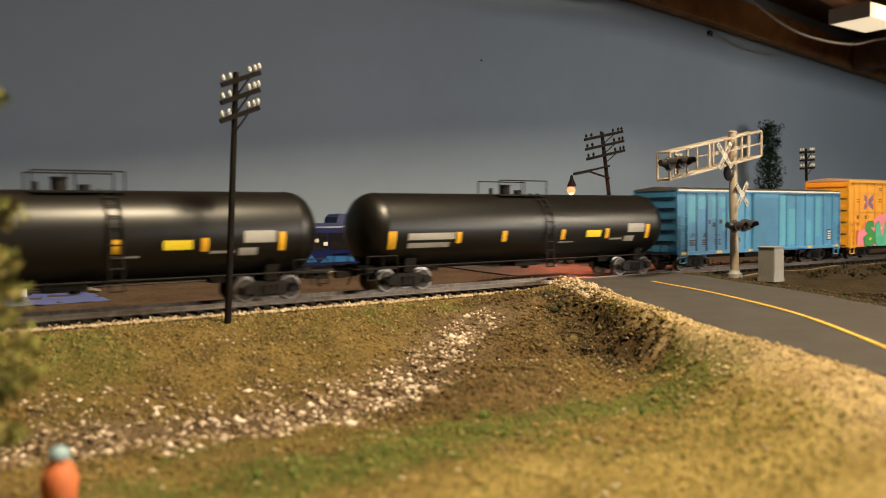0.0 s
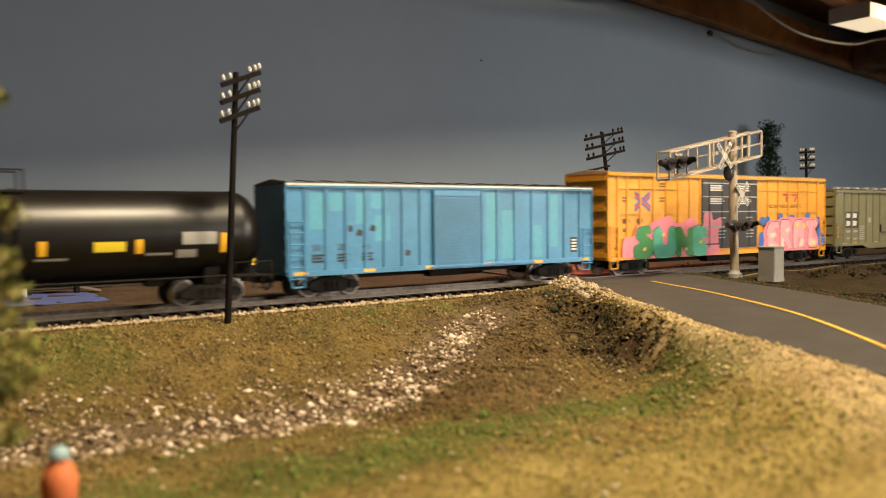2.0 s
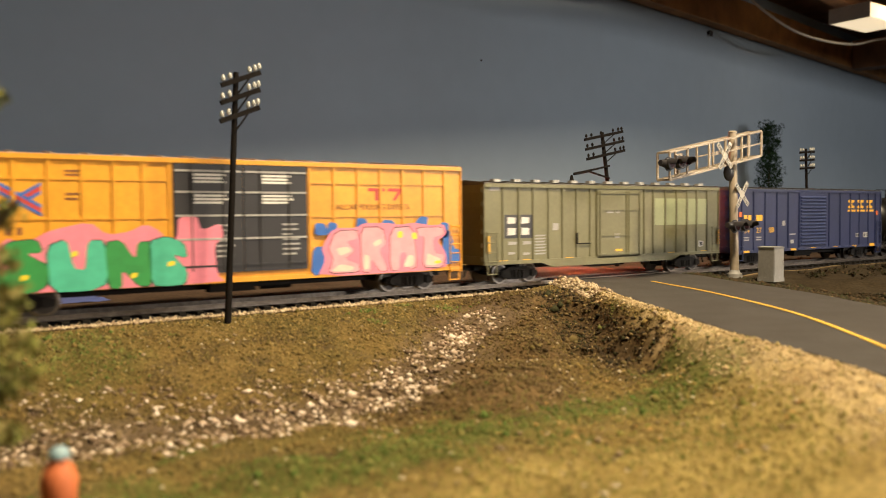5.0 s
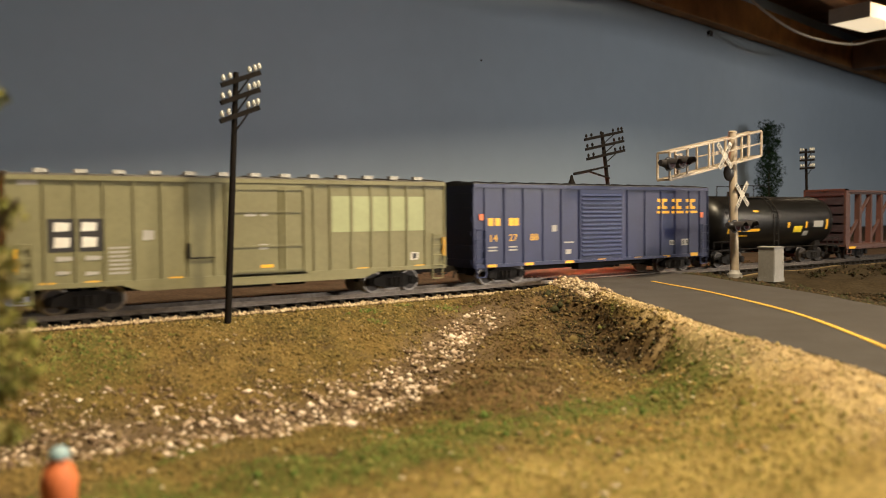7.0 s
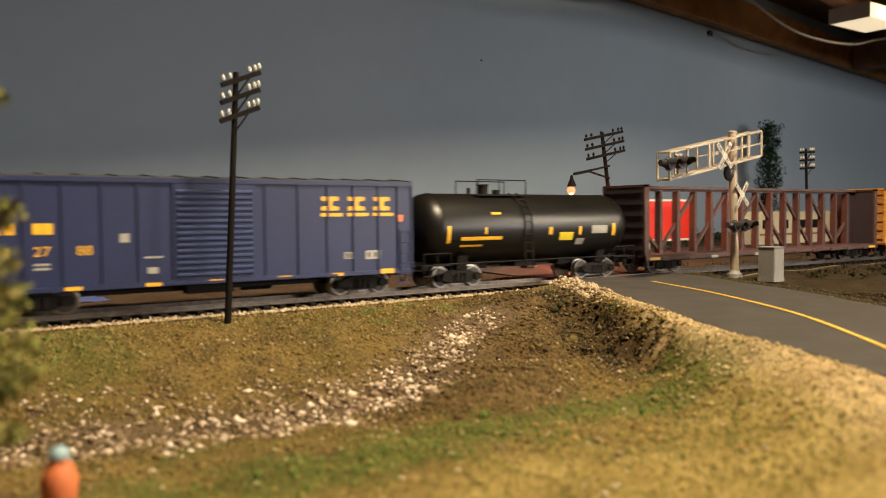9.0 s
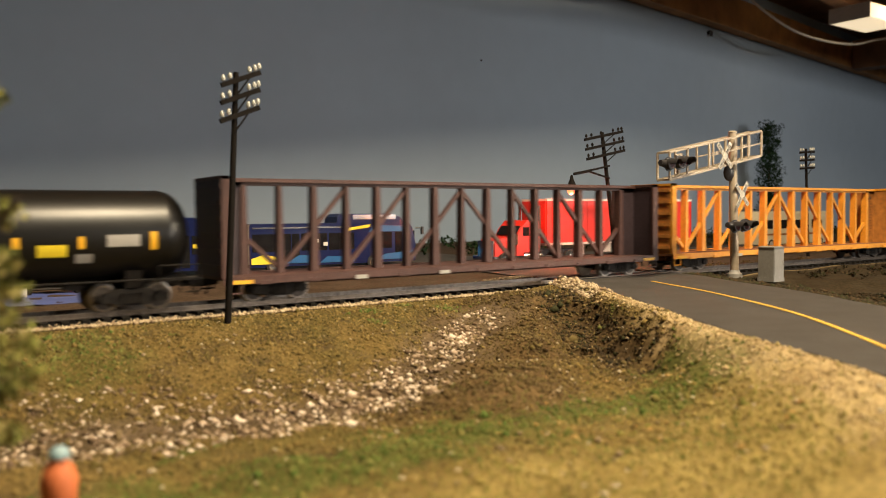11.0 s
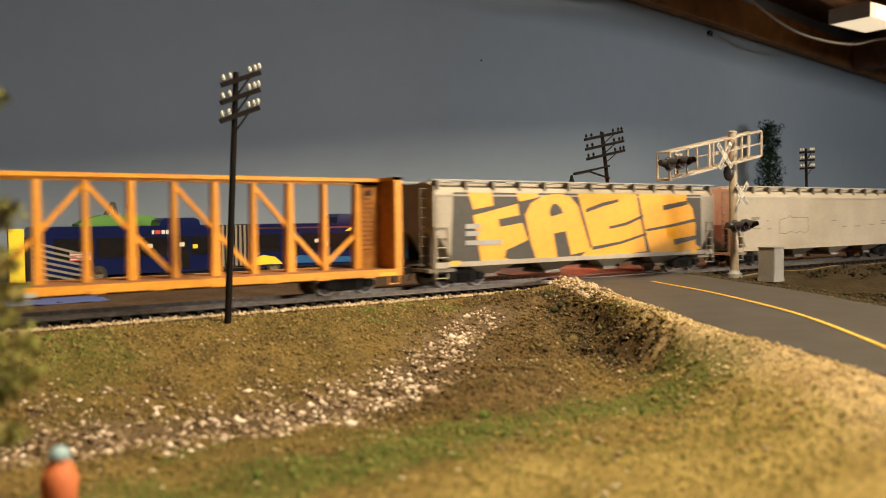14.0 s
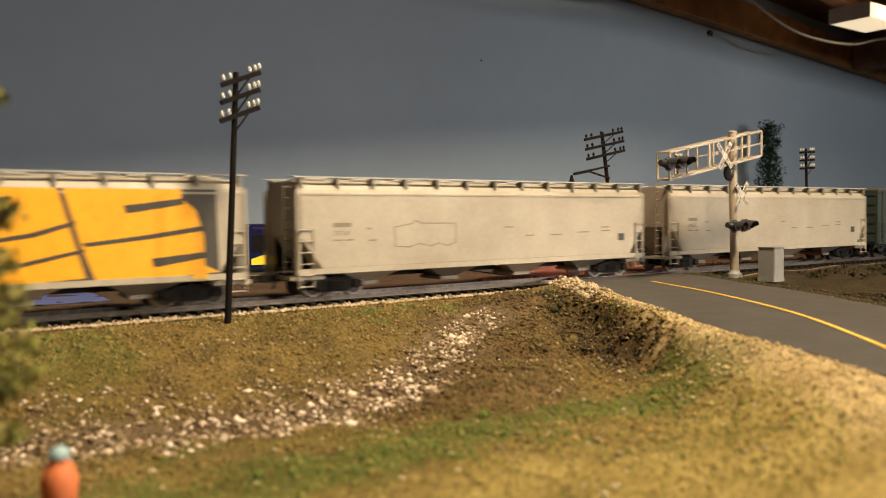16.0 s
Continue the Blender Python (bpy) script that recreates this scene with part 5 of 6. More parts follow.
tank_car(1233.5, 1380.7, "short black tank car with small yellow lettering", [(13, 15.5, 22.5, 31, M_SAFETY), (36.5, 38, 26.5, 30, M_SAFETY), (22, 48, 23.6, 25.4, M_SAFETY), (22, 36, 20.4, 21.4, M_SAFETY), (80, 82.4, 25.5, 29.5, M_SAFETY), (88, 98, 22.2, 26.6, M_LEMON), (102, 104, 25, 29.6, M_SAFETY), (128, 130.5, 24, 31, M_SAFETY), (112, 124, 25.5, 30, M_DWHITE), (101, 107, 19.6, 23, M_DWHITE), (42, 48, 36.4, 37.6, M_SAFETY)], 55)
centerbeam(1390.5, 1657.0, M_BROWN, "brown weathered centerbeam flatcar, empty, with open truss", 53.4, M_PURPLE)
centerbeam(1671.1, 1942.0, M_AMBER, "yellow centerbeam flatcar, empty, with rusty bulkheads", 54.4, M_RUSTAMBER)
hopper_car(1957.5, 2176.5, "grey covered hopper with large yellow and black graffiti", "graffiti")
hopper_car(2194.5, 2420.2, "pale grey covered hopper with a thin scrawl", "29768")
hopper_car(2438.3, 2671.3, "clean pale grey covered hopper with small lettering", "34512")


def dark_car(x0, x1):
    car = car_thing("dark_boxcar", "dark green boxcar trailing the pale hoppers", x0, x1)
    box_body(car, x1 - x0, 53.0, 10.6, 35.0, M_LATE, M_ROOF, M_LATE)
    ribs(car, spaced(-(x1 - x0) / 2 + 8, (x1 - x0) / 2 - 8, 14), 12, 51.5, 35.0, M_LATE)
    ladder(car, -(x1 - x0) / 2 + 4.5, -17.5, 9, 28, M_LATE)
    side_steps(car, x1 - x0, 35.0, 10.6, M_LATE)


dark_car(2687.5, 2871.5)


# ---- fixtures beside the line ----
def telegraph_pole(name, label, base, top, tall, arms, reach, pale, skew=0.0):
    """A pole that leans from base to top, with three cross-arms, braces and insulators."""
    pole = thing(name, label, "telegraph pole", "telegraph poles", base)
    b, t = Vector((0, 0, -2)), Vector(top) - Vector(base)
    part("shaft", Shape().rod(b, t, tall[0], 12, tall[1]), M_POLE, pole, "tapered dark wooden shaft", True)
    up = (t - b).normalized()
    side = Vector((1, 0, skew)).normalized()
    for i, d in enumerate(arms):
        c = t - up * d
        yy = -tall[1] - 0.4
        a, e = c + side * reach[0], c + side * reach[1]
        part("cross_arm", Shape().beam((a.x, c.y + yy, a.z), (e.x, c.y + yy, e.z), 1.9, 1.5), M_POLE, pole)
        mid = c + side * (reach[1] * 0.55)
        part("arm_brace", Shape().beam((c.x, c.y + yy - 0.3, c.z - 5.4), (mid.x, c.y + yy - 0.3, mid.z - 0.4), 0.6, 0.5), M_POLE, pole)
        for f in (0.05, 0.22, 0.72, 0.86, 0.97) if pale else (0.04, 0.17, 0.42, 0.74, 0.88, 0.97):
            p = a.lerp(e, f)
            s = Shape().lathe([(0, 0.4), (1.0, 0.4), (1.0, 0.85), (1.8, 0.95), (2.6, 0.7), (3.2, 0.3)][::-1], "z", p.x, c.y + yy, p.z + 0.6, 10)
            part("insulator", s, M_PORCELAIN if pale else M_POLE, pole, "pale glass insulator" if pale else "", True)
    return pole


def lamp_pole():
    base, top = (451.5, 80, -3), (435.3, 80, 96.0)
    pole = telegraph_pole("lamp_pole", "leaning dark telegraph pole with a hanging street lamp", base, top, (1.7, 1.3), (2.6, 9.6, 16.6), (-20, 20), False, 0.20)
    b = Vector(base)
    for p, q in (((441, 78, 62.5), (420, 78, 67.0)), ((420, 78, 67.0), (405, 78, 64.5)), ((441, 78, 71.5), (428, 78, 69.0)), ((428, 78, 69.0), (405, 78, 65.0))):
        part("lamp_bracket", Shape().rod(Vector(p) - b, Vector(q) - b, 0.75, 8), M_POLE, pole)
    part("lamp_shade", Shape().lathe([(0.4, 3.4), (2.6, 2.6), (5.5, 1.3), (8, 0.9), (8.6, 0.3)][::-1], "z", 403 - b.x, 78 - b.y, 55.6 - b.z, 16), M_POLE, pole, "dark conical lamp shade", True)
    part("bulb", Shape().lathe([(-3.4, 0.01), (-2.9, 1.6), (-1.6, 2.7), (0, 3.0), (1.4, 2.4), (2.2, 1.0)][::-1], "z", 402 - b.x, 77.5 - b.y, 53.4 - b.z, 16), M_FIRE, pole, "glowing orange-red bulb", True)


def crossing_signal():
    bx, by, bz = 420.0, -43.3, -1.6
    sig = thing("crossing_signal", "grey cantilever level-crossing signal with black lamp heads", "crossing signal", "", (bx, by, bz))
    lean = -2.8 / 85
    part("mast", Shape().rod((0, 0, 0.5), (lean * 85, 0, 85.4), 2.55, 20, 2.3), M_ALU, sig, "grey round mast", True)
    part("mast_cap", Shape().lathe([(0, 2.5), (0.5, 2.5), (1.0, 1.6), (1.1, 0.01)][::-1], "z", lean * 85, 0, 85.4, 20), M_ALU, sig, "", True)
    part("mast_foot", Shape().lathe([(-1.5, 4.6), (1.2, 4.4), (2.2, 3.2), (3.6, 2.7)][::-1], "z", 0, 0, 0, 12), M_CAB, sig, "", True)
    tilt = math.tan(radians(10.8))
    zc = 68.0

    def pt(x, y, z):
        return (x - 2.3, y, zc + (x) * tilt + z)

    x0, x1 = -62, 22
    for y in (-4.2, 4.2):
        part("lower_chord", Shape().beam(pt(x0, y, 0), pt(x1, y, 0), 1.5, 0.9), M_ALU, sig)
        part("upper_chord", Shape().beam(pt(x0, y, 15), pt(x1, y, 15), 1.2, 0.9), M_ALU, sig)
        for x in (x0, -47, -28, -13, 2.6, 9, 22):
            part("upright", Shape().beam(pt(x, y, 0), pt(x, y, 15), 1.2, 0.9), M_ALU, sig)
        part("mid_rail", Shape().beam(pt(-28, y, 7.6), pt(x1, y, 7.6), 0.7, 0.6), M_ALU, sig)
    part("walkway", Shape().add([pt(x, y, z) for x in (x0, x1) for y, z in ((-4.2, -0.5), (4.2, -0.5), (4.2, 0.2), (-4.2, 0.2))], [(0, 1, 2, 3), (7, 6, 5, 4), (0, 4, 5, 1), (1, 5, 6, 2), (2, 6, 7, 3), (3, 7, 4, 0)]), M_ALU, sig, "slatted walkway of the cantilever")
    for x in (x0, x1):
        for z in (0, 15):
            part("end_tie", Shape().beam(pt(x, -4.2, z), pt(x, 4.2, z), 0.9, 0.9), M_ALU, sig)

    def heads(cx, cy, cz, slope):
        bar = part("lamp_bar", Shape().beam((cx - 9, cy, cz - 9 * slope), (cx + 9, cy, cz + 9 * slope), 1.3, 1.3), M_INK, sig)
        for i, dx in enumerate((-7.2, 1.2, 8.4)):
            z = cz + dx * slope - 0.4
            y = cy - 2.2 if i < 2 else cy + 1.2
            hd = part("lamp_head", Shape().rod((cx + dx, y + 1.4, z), (cx + dx, y - 1.6, z), 3.0, 20), M_INK, sig, "round black lamp head", True)
            part("backplate", Shape().rod((cx + dx, y + 1.0, z), (cx + dx, y + 0.6, z), 3.9, 24), M_INK, hd, "", True)
            part("lens", Shape().rod((cx + dx, y - 1.6, z), (cx + dx, y - 1.75, z), 2.2, 20), M_LENS, hd, "dark red lens", True)
            vis = Shape()
            vis.lathe([(0, 3.0), (-5.0, 2.5)], "y", cx + dx, y - 1.6, z, 14, 180, 360)
            part("visor", vis, M_INK, hd, "", True)
        for dx in (-10.5, 12.5):
            part("side_visor", Shape().rod((cx + dx * 0.82, cy - 0.6, cz + dx * slope * 0.8), (cx + dx * 1.25, cy - 0.6, cz + dx * slope + 0.6), 2.4, 14, 1.6), M_INK, sig, "", True)

    heads(-62.5, -6.5, 65.6, 0.12)
    part("hanger", Shape().beam(pt(-57, -6, 2), pt(-57, -6, 12.5), 1.6, 1.4).beam(pt(-59.5, -6, 12.5), pt(-54.5, -6, 12.5), 1.4, 1.4), M_ALU, sig)
    heads(0.2, -3.4, 30.4, 0.03)
    part("bell", Shape().lathe([(0, 4.8), (-1.0, 4.7), (-2.6, 2.9), (-3.2, 0.01)], "y", -5.2, 1.0, 61.5, 20), M_INK, sig, "round black warning bell", True)

    def crossbuck(cx, cy, cz, size, lean_deg):
        for a, word in ((52 + lean_deg, "CROSSING"), (-48 + lean_deg, "RAILROAD")):
            ca, sa = math.cos(radians(a)), math.sin(radians(a))
            w = 1.25 * size / 8
            yy = cy - (0.3 if a > 0 else 0)
            pts = [(cx + ca * u * size - sa * v * w, cz + sa * u * size + ca * v * w) for u, v in ((-1, -1), (1, -1), (1, 1), (-1, 1))]
            blade = part("crossbuck_blade", Shape().prism(pts, yy, yy - 0.3), M_BLADE, sig, "white lettered crossbuck blade")
            ws = [(-0.93, word[:4]), (0.22, word[4:])]
            for u0, wd in ws:
                x = cx + ca * u0 * size + sa * w * 0.62
                z = cz + sa * u0 * size - ca * w * 0.62
                letters("lettering", wd, w * 1.25, M_INK, sig, x, yy - 0.36, z, 0.98, -a)

    crossbuck(-17.5, -5.2, 70.8, 9.2, 3)
    crossbuck(2.0, -3.2, 48.6, 8.8, 3)


def relay_case():
    case = thing("relay_case", "plain grey signal relay case standing beside the mast", "relay case", "", (427.5, -62.5, -2.6))
    part("case_body", Shape().box(-5.0, 5.0, -5.0, 5.0, 0.8, 18.2), M_CAB, case)
    part("case_top", Shape().prism([(-5.4, 18.2), (5.4, 18.2), (5.4, 18.7), (0, 19.1), (-5.4, 18.7)], -5.4, 5.4), M_CAB, case)
    part("plinth", Shape().box(-5.3, 5.3, -5.3, 5.3, -1.5, 0.8), M_CAB, case)
    part("door", Shape().box(-4.3, 4.3, -5.3, -5.0, 2, 17.4), M_CAB, case, "flat grey case door")
    part("handle", Shape().box(3.0, 3.5, -5.7, -5.3, 9.0, 10.8), M_DWHITE, case)


# ---- vehicles behind the line ----
def wheel(parent, x, y, z, r, hub):
    w = part("wheel", Shape().lathe([(-1.6, 0.5), (-1.6, r * 0.62), (-1.4, r * 0.95), (-1.0, r), (1.0, r), (1.4, r * 0.95), (1.6, 0.5)], "y", x, y, z, 24), M_TYRE, parent, "", True)
    part("rim", Shape().lathe([(-1.75, 0.01), (-1.72, r * 0.3), (-1.45, r * 0.55), (-1.65, r * 0.62)], "y", x, y, z, 20), hub, w, "shiny wheel rim", True)


def articulated_bus():
    x0, x1, y0, y1, z0, zr = 72.0, 337.0, 181.0, 209.0, 2.0, 31.6
    bus = thing("articulated_bus", "dark blue articulated city bus with tinted windows", "bus", "", (200, 195, -1.4))
    o = Vector((200, 195, -1.4))

    def B(a, b, c, d, e, f):
        return Shape().box(a - o.x, b - o.x, c - o.y, d - o.y, e - o.z, f - o.z)

    def shell(name, a, b, nose):
        pts = [(a, z0), (b, z0), (b + (0.5 if nose else 0), 14), (b - (2.5 if nose else 0), zr - 4), (b - (7 if nose else 0), zr), (a + 1, zr), (a, zr - 2)]
        return part(name, Shape().prism([(p[0] - o.x, p[1] - o.z) for p in pts], y0 - o.y, y1 - o.y), M_BUSBLUE, bus, "dark blue bus body")

    rear, front = shell("rear_section", 72, 180, False), shell("front_section", 204, 337, True)
    for i in range(9):
        x = 180 + 24 * i / 8
        part("bellows_fold", B(x - 0.8, x + 0.8, y0 + 0.6, y1 - 0.6, 4, 31.2), M_BELLOWS, bus, "grey accordion fold")
    part("bellows_core", B(180, 204, y0 + 2, y1 - 2, 4.5, 30.2), M_INK, bus)
    for sec, xs in ((rear, ((84, 106), (107.5, 130), (131.5, 150), (165, 179))), (front, ((206, 226), (242, 262), (263.5, 284), (300, 316)))):
        for a, b in xs:
            part("window", B(a, b, y0 - 0.25, y0, 12.5, 24.5), M_GLASS, sec, "dark tinted window")
    for sec, a, b in ((rear, 152, 163.5), (front, 228, 240.5), (front, 319, 332)):
        dr = part("door", B(a, b, y0 - 0.3, y0, 4.0, 24.5), M_GLASS, sec, "glazed black double door")
        part("door_post", B((a + b) / 2 - 0.3, (a + b) / 2 + 0.3, y0 - 0.5, y0 - 0.3, 4, 24.5), M_BUSBLUE, dr)
    for x in (108, 221, 300):
        wheel(bus, x - o.x, y0 + 1.2 - o.y, 3.9, 5.3, M_CHROME)
    part("roof_pod", Shape().prism([(p - o.x, q - o.z) for p, q in ((146, 31.6), (172, 31.6), (171, 35), (168, 36.4), (150, 36.4), (147, 35))], y0 + 3 - o.y, y1 - 3 - o.y), M_BUSBLUE, bus, "rounded blue roof pod")
    part("roof_pod", Shape().prism([(p - o.x, q - o.z) for p, q in ((272, 31.6), (330, 31.6), (326, 35.5), (316, 38.2), (276, 38.2), (273, 36))], y0 + 4 - o.y, y1 - 4 - o.y), M_BUSBLUE, bus, "rounded blue roof pod")
    # highlight on the roof pod, added as a chrome strip
    part("roof_sheen", B(285, 322, y0 + 3.6, y0 + 4, 34, 37.4), M_CHROME, bus, "silver strip standing in for the sheen on the roof pod")
    part("cornice", B(206, 330, y0 - 0.3, y0, 28.2, 29.2), M_CHROME, bus)
    # livery
    for pts, m in (([(205, 4), (228, 4), (222, 9), (214, 10.5), (205, 8)], M_LEMON), ([(230, 4), (254, 4), (250, 9), (240, 9.5)], M_BUSLIGHT), ([(300, 4), (336, 4), (336, 10), (310, 8)], M_BUSLIGHT), ([(276, 25.5), (296, 28), (298, 30.5), (280, 28)], M_LEMON), ([(296, 24.8), (330, 24.8), (330, 28.8), (300, 29.6)], M_BUSLIGHT), ([(256, 3.5), (284, 3.5), (284, 7), (262, 8)], M_BUSLIGHT)):
        part("livery_swoosh", Shape().prism([(p - o.x, q - o.z) for p, q in pts], y0 - 0.35 - o.y, y0 - 0.5 - o.y), m, bus)
    fl = part("flag_panel", B(92, 104, y0 - 0.5, y0 - 0.35, 11, 16.2), M_WHITE, bus, "small striped flag panel")
    for i in range(4):
        part("flag_stripe", B(92, 104, y0 - 0.6, y0 - 0.5, 11 + i * 1.4, 11.7 + i * 1.4), M_RED, fl)
    part("flag_canton", B(99, 104, y0 - 0.65, y0 - 0.5, 13.6, 16.2), M_SPRAYBLUE, fl)
    for a, b, m in ((140, 141.4, M_WHITE), (142.2, 145.2, M_RED), (146, 148, M_WHITE), (148.6, 150.6, M_WHITE)):
        part("slogan_mark", B(a, b, y0 - 0.5, y0 - 0.3, 26.2, 28.6), m, bus)
    for a, z in ((157, 18), (165.5, 16.5), (252, 18), (259, 15.5), (137, 17.5)):
        part("notice", B(a, a + 3.2, y0 - 0.6, y0 - 0.35, z, z + 2.6), M_WHITE if a != 165.5 else M_LEMON, bus)
    part("mirror", Shape().rod((338 - o.x, y0 + 1 - o.y, 27 - o.z), (343 - o.x, y0 - 1 - o.y, 27 - o.z), 0.5, 8).box(342 - o.x, 343.6 - o.x, y0 - 2 - o.y, y0 - o.y, 22 - o.z, 28 - o.z), M_INK, bus, "black wing mirror")
    part("windscreen", B(336.2, 337.8, y0 + 2, y1 - 2, 12, 25), M_GLASS, front, "dark windscreen")
    for i, x in enumerate((306, 313)):
        part("headlight", Shape().box(337.2 - o.x, 338 - o.x, y0 + 2 + i * 18 - o.y, y0 + 5 + i * 18 - o.y, 6 - o.z, 8.5 - o.z), M_WHITE, front, "headlight")
    part("rear_grille", B(70.8, 72, y0 + 3, y1 - 3, 6, 26), M_BELLOWS, rear)


def semi_truck():
    tr = thing("semi_truck", "bright red semi truck with a box trailer and white trim", "truck", "", (470, 128, -2.4))
    o = Vector((470, 128, -2.4))

    def B(a, b, c, d, e, f):
        return Shape().box(a - o.x, b - o.x, c - o.y, d - o.y, e - o.z, f - o.z)

    box = part("trailer", B(413, 582, 115, 144, 14.5, 46.5), M_TRUCKRED, tr, "bright red smooth box trailer")
    part("top_trim", B(412.8, 582.2, 114.7, 144.3, 46.5, 48.2), M_WHITE, box, "white top rail")
    part("bottom_trim", B(412.8, 582.2, 114.7, 144.3, 12.8, 14.6), M_WHITE, box, "white bottom rail")
    part("front_panel", B(412.2, 413, 116, 143, 15, 46.4), M_TRUCKRED, box)
    for a in range(1, 12):
        x = 413 + 169 * a / 12
        part("panel_seam", B(x - 0.15, x + 0.15, 114.75, 115, 14.6, 46.4), M_TRUCKRED, box)
    for x in (540, 552):
        wheel(tr, x - o.x, 117 - o.y, 5.6, 5.6, M_CHROME)
    for x in (426, 438):
        wheel(tr, x - o.x, 117 - o.y, 5.6, 5.6, M_CHROME)
    part("landing_gear", B(452, 454, 117, 119, 1, 13).box(452 - o.x, 454 - o.x, 140 - o.y, 142 - o.y, 1 - o.z, 13 - o.z), M_DWHITE, tr)
    part("skirt", B(470, 530, 116, 116.6, 6, 12.8), M_DWHITE, tr, "pale side skirt")
    part("chassis", B(372, 448, 122, 137, 5, 9.5), M_INK, tr)
    cab = part("cab", Shape().prism([(p - o.x, q - o.z) for p, q in ((384, 6), (406, 6), (406, 29), (404, 32), (394, 32), (388, 26), (384, 20))], 116 - o.y, 142 - o.y), M_TRUCKRED, tr, "red cab with sleeper")
    part("hood", Shape().prism([(p - o.x, q - o.z) for p, q in ((366, 6), (386, 6), (386, 20.5), (369, 18.5), (366, 15))], 119 - o.y, 139 - o.y), M_TRUCKRED, tr, "long red bonnet")
    part("side_window", B(390, 396, 115.7, 116, 20.5, 27), M_GLASS, cab, "dark side window")
    part("windscreen", Shape().prism([(p - o.x, q - o.z) for p, q in ((384.6, 21.2), (389.4, 27.6), (388.8, 28), (384, 21.6))], 118 - o.y, 140 - o.y), M_GLASS, cab, "dark windscreen")
    part("grille", B(364.6, 366, 120, 138, 6, 17.5), M_CHROME, tr, "chrome grille")
    part("bumper", B(363, 366.4, 116, 142, 2.8, 6.2), M_CHROME, tr, "chrome bumper")
    part("fuel_tank", Shape().rod((390 - o.x, 117.5 - o.y, 6 - o.z), (408 - o.x, 117.5 - o.y, 6 - o.z), 3.0, 14), M_CHROME, tr, "", True)
    for y in (117.5, 140.5):
        part("exhaust_stack", Shape().rod((407.5 - o.x, y - o.y, 10 - o.z), (407.5 - o.x, y - o.y, 43 - o.z), 1.1, 12), M_CHROME, tr, "chrome exhaust stack", True)
    part("air_cleaner", Shape().rod((383 - o.x, 116 - o.y, 14 - o.z), (383 - o.x, 116 - o.y, 22 - o.z), 1.8, 12), M_CHROME, tr, "", True)
    wheel(tr, 374 - o.x, 118 - o.y, 5.4, 5.4, M_CHROME)


def motor_home():
    rv = thing("motor_home", "cream motor home with dark windows parked by the street", "motor home", "", (805, 165, -2.6))
    part("body", Shape().prism([(-70, 6), (70, 6), (70, 36), (66, 40), (-62, 40), (-70, 30)], -14, 14), M_CREAMPAINT, rv)
    for a, b in ((-64, -46), (-34, -18), (-6, 14), (26, 46)):
        part("window", Shape().box(a, b, -14.3, -14, 22, 31), M_GLASS, rv, "dark window")
    part("stripe", Shape().box(-69, 69, -14.2, -14, 15, 17), M_RUSTY, rv)
    for x in (-48, 44):
        wheel(rv, x, -12.6, 5.6, 5.6, M_DWHITE)


def excavator():
    ex = thing("excavator", "green tracked excavator parked behind the bus", "excavator", "", (131, 236, -1.4))
    part("house", Shape().prism([(-25, 9), (24, 9), (24, 38.5), (18, 40), (-10, 40), (-20, 37), (-25, 34)], -10, 12), M_EXCGREEN, ex, "green machine house")
    for y in (-12, 8):
        part("crawler", Shape().prism([(-24, 0.5), (-20, 0), (20, 0), (24, 0.5), (26, 4), (22, 8.4), (-22, 8.4), (-26, 4)], y, y + 6), M_TYRE, ex, "black crawler track")
    part("boom", Shape().beam((-8, 0, 37), (-1, 0, 48.5), 2.6, 3).beam((-1, 0, 48.5), (1, 0, 40), 2.0, 2.4), M_INK, ex)
    part("boom_arm", Shape().beam((14, 0, 36), (8, 0, 47), 2.4, 3), M_INK, ex)


def striped_ramp():
    rp = thing("loading_ramp", "slatted grey loading ramp beside a yellow post", "ramp", "", (76, 124, -2.6))
    for i in range(7):
        z = 3 + i * 3.1
        part("slat", Shape().beam((-14, 0, z + 6), (10 + (6 - i) * 1.8, 0, z - 1 - (6 - i) * 0.3), 1.2, 5), M_BELLOWS, rp)
    part("frame", Shape().box(-15, -13, -3, 3, -0.5, 29).box(8, 10, -3, 3, -0.5, 8), M_DARK, rp)
    post = thing("marker_post", "yellow painted marker post with a white foot", "post", "", (56, 118, -2.6))
    part("post_body", Shape().box(-3.5, 3.5, -3, 3, -0.5, 34), M_LEMON, post)
    part("foot", Shape().box(-4, 4, -3.4, 3.4, -0.5, 4), M_WHITE, post)


# ---- plants ----
def leaf_mesh(rng, centres, size, name):
    """Many small folded leaves gathered in clumps."""
    v, f = [], []
    for c, r, n in centres:
        for _ in range(n):
            d = rng.normal(size=3)
            d /= np.linalg.norm(d)
            p = np.array(c) + d * r * rng.uniform(0.35, 1.0) * np.array((1, 1, 0.8))
            a, b = rng.normal(size=3), rng.normal(size=3)
            a, b = a / np.linalg.norm(a) * size * rng.uniform(0.6, 1.3), b / np.linalg.norm(b) * size * rng.uniform(0.4, 0.9)
            k = len(v)
            v += [tuple(p - a), tuple(p + b), tuple(p + a), tuple(p - b + d * size * 0.5)]
            f += [(k, k + 1, k + 2), (k, k + 2, k + 3)]
    s = Shape()
    s.v, s.f = v, f
    return s


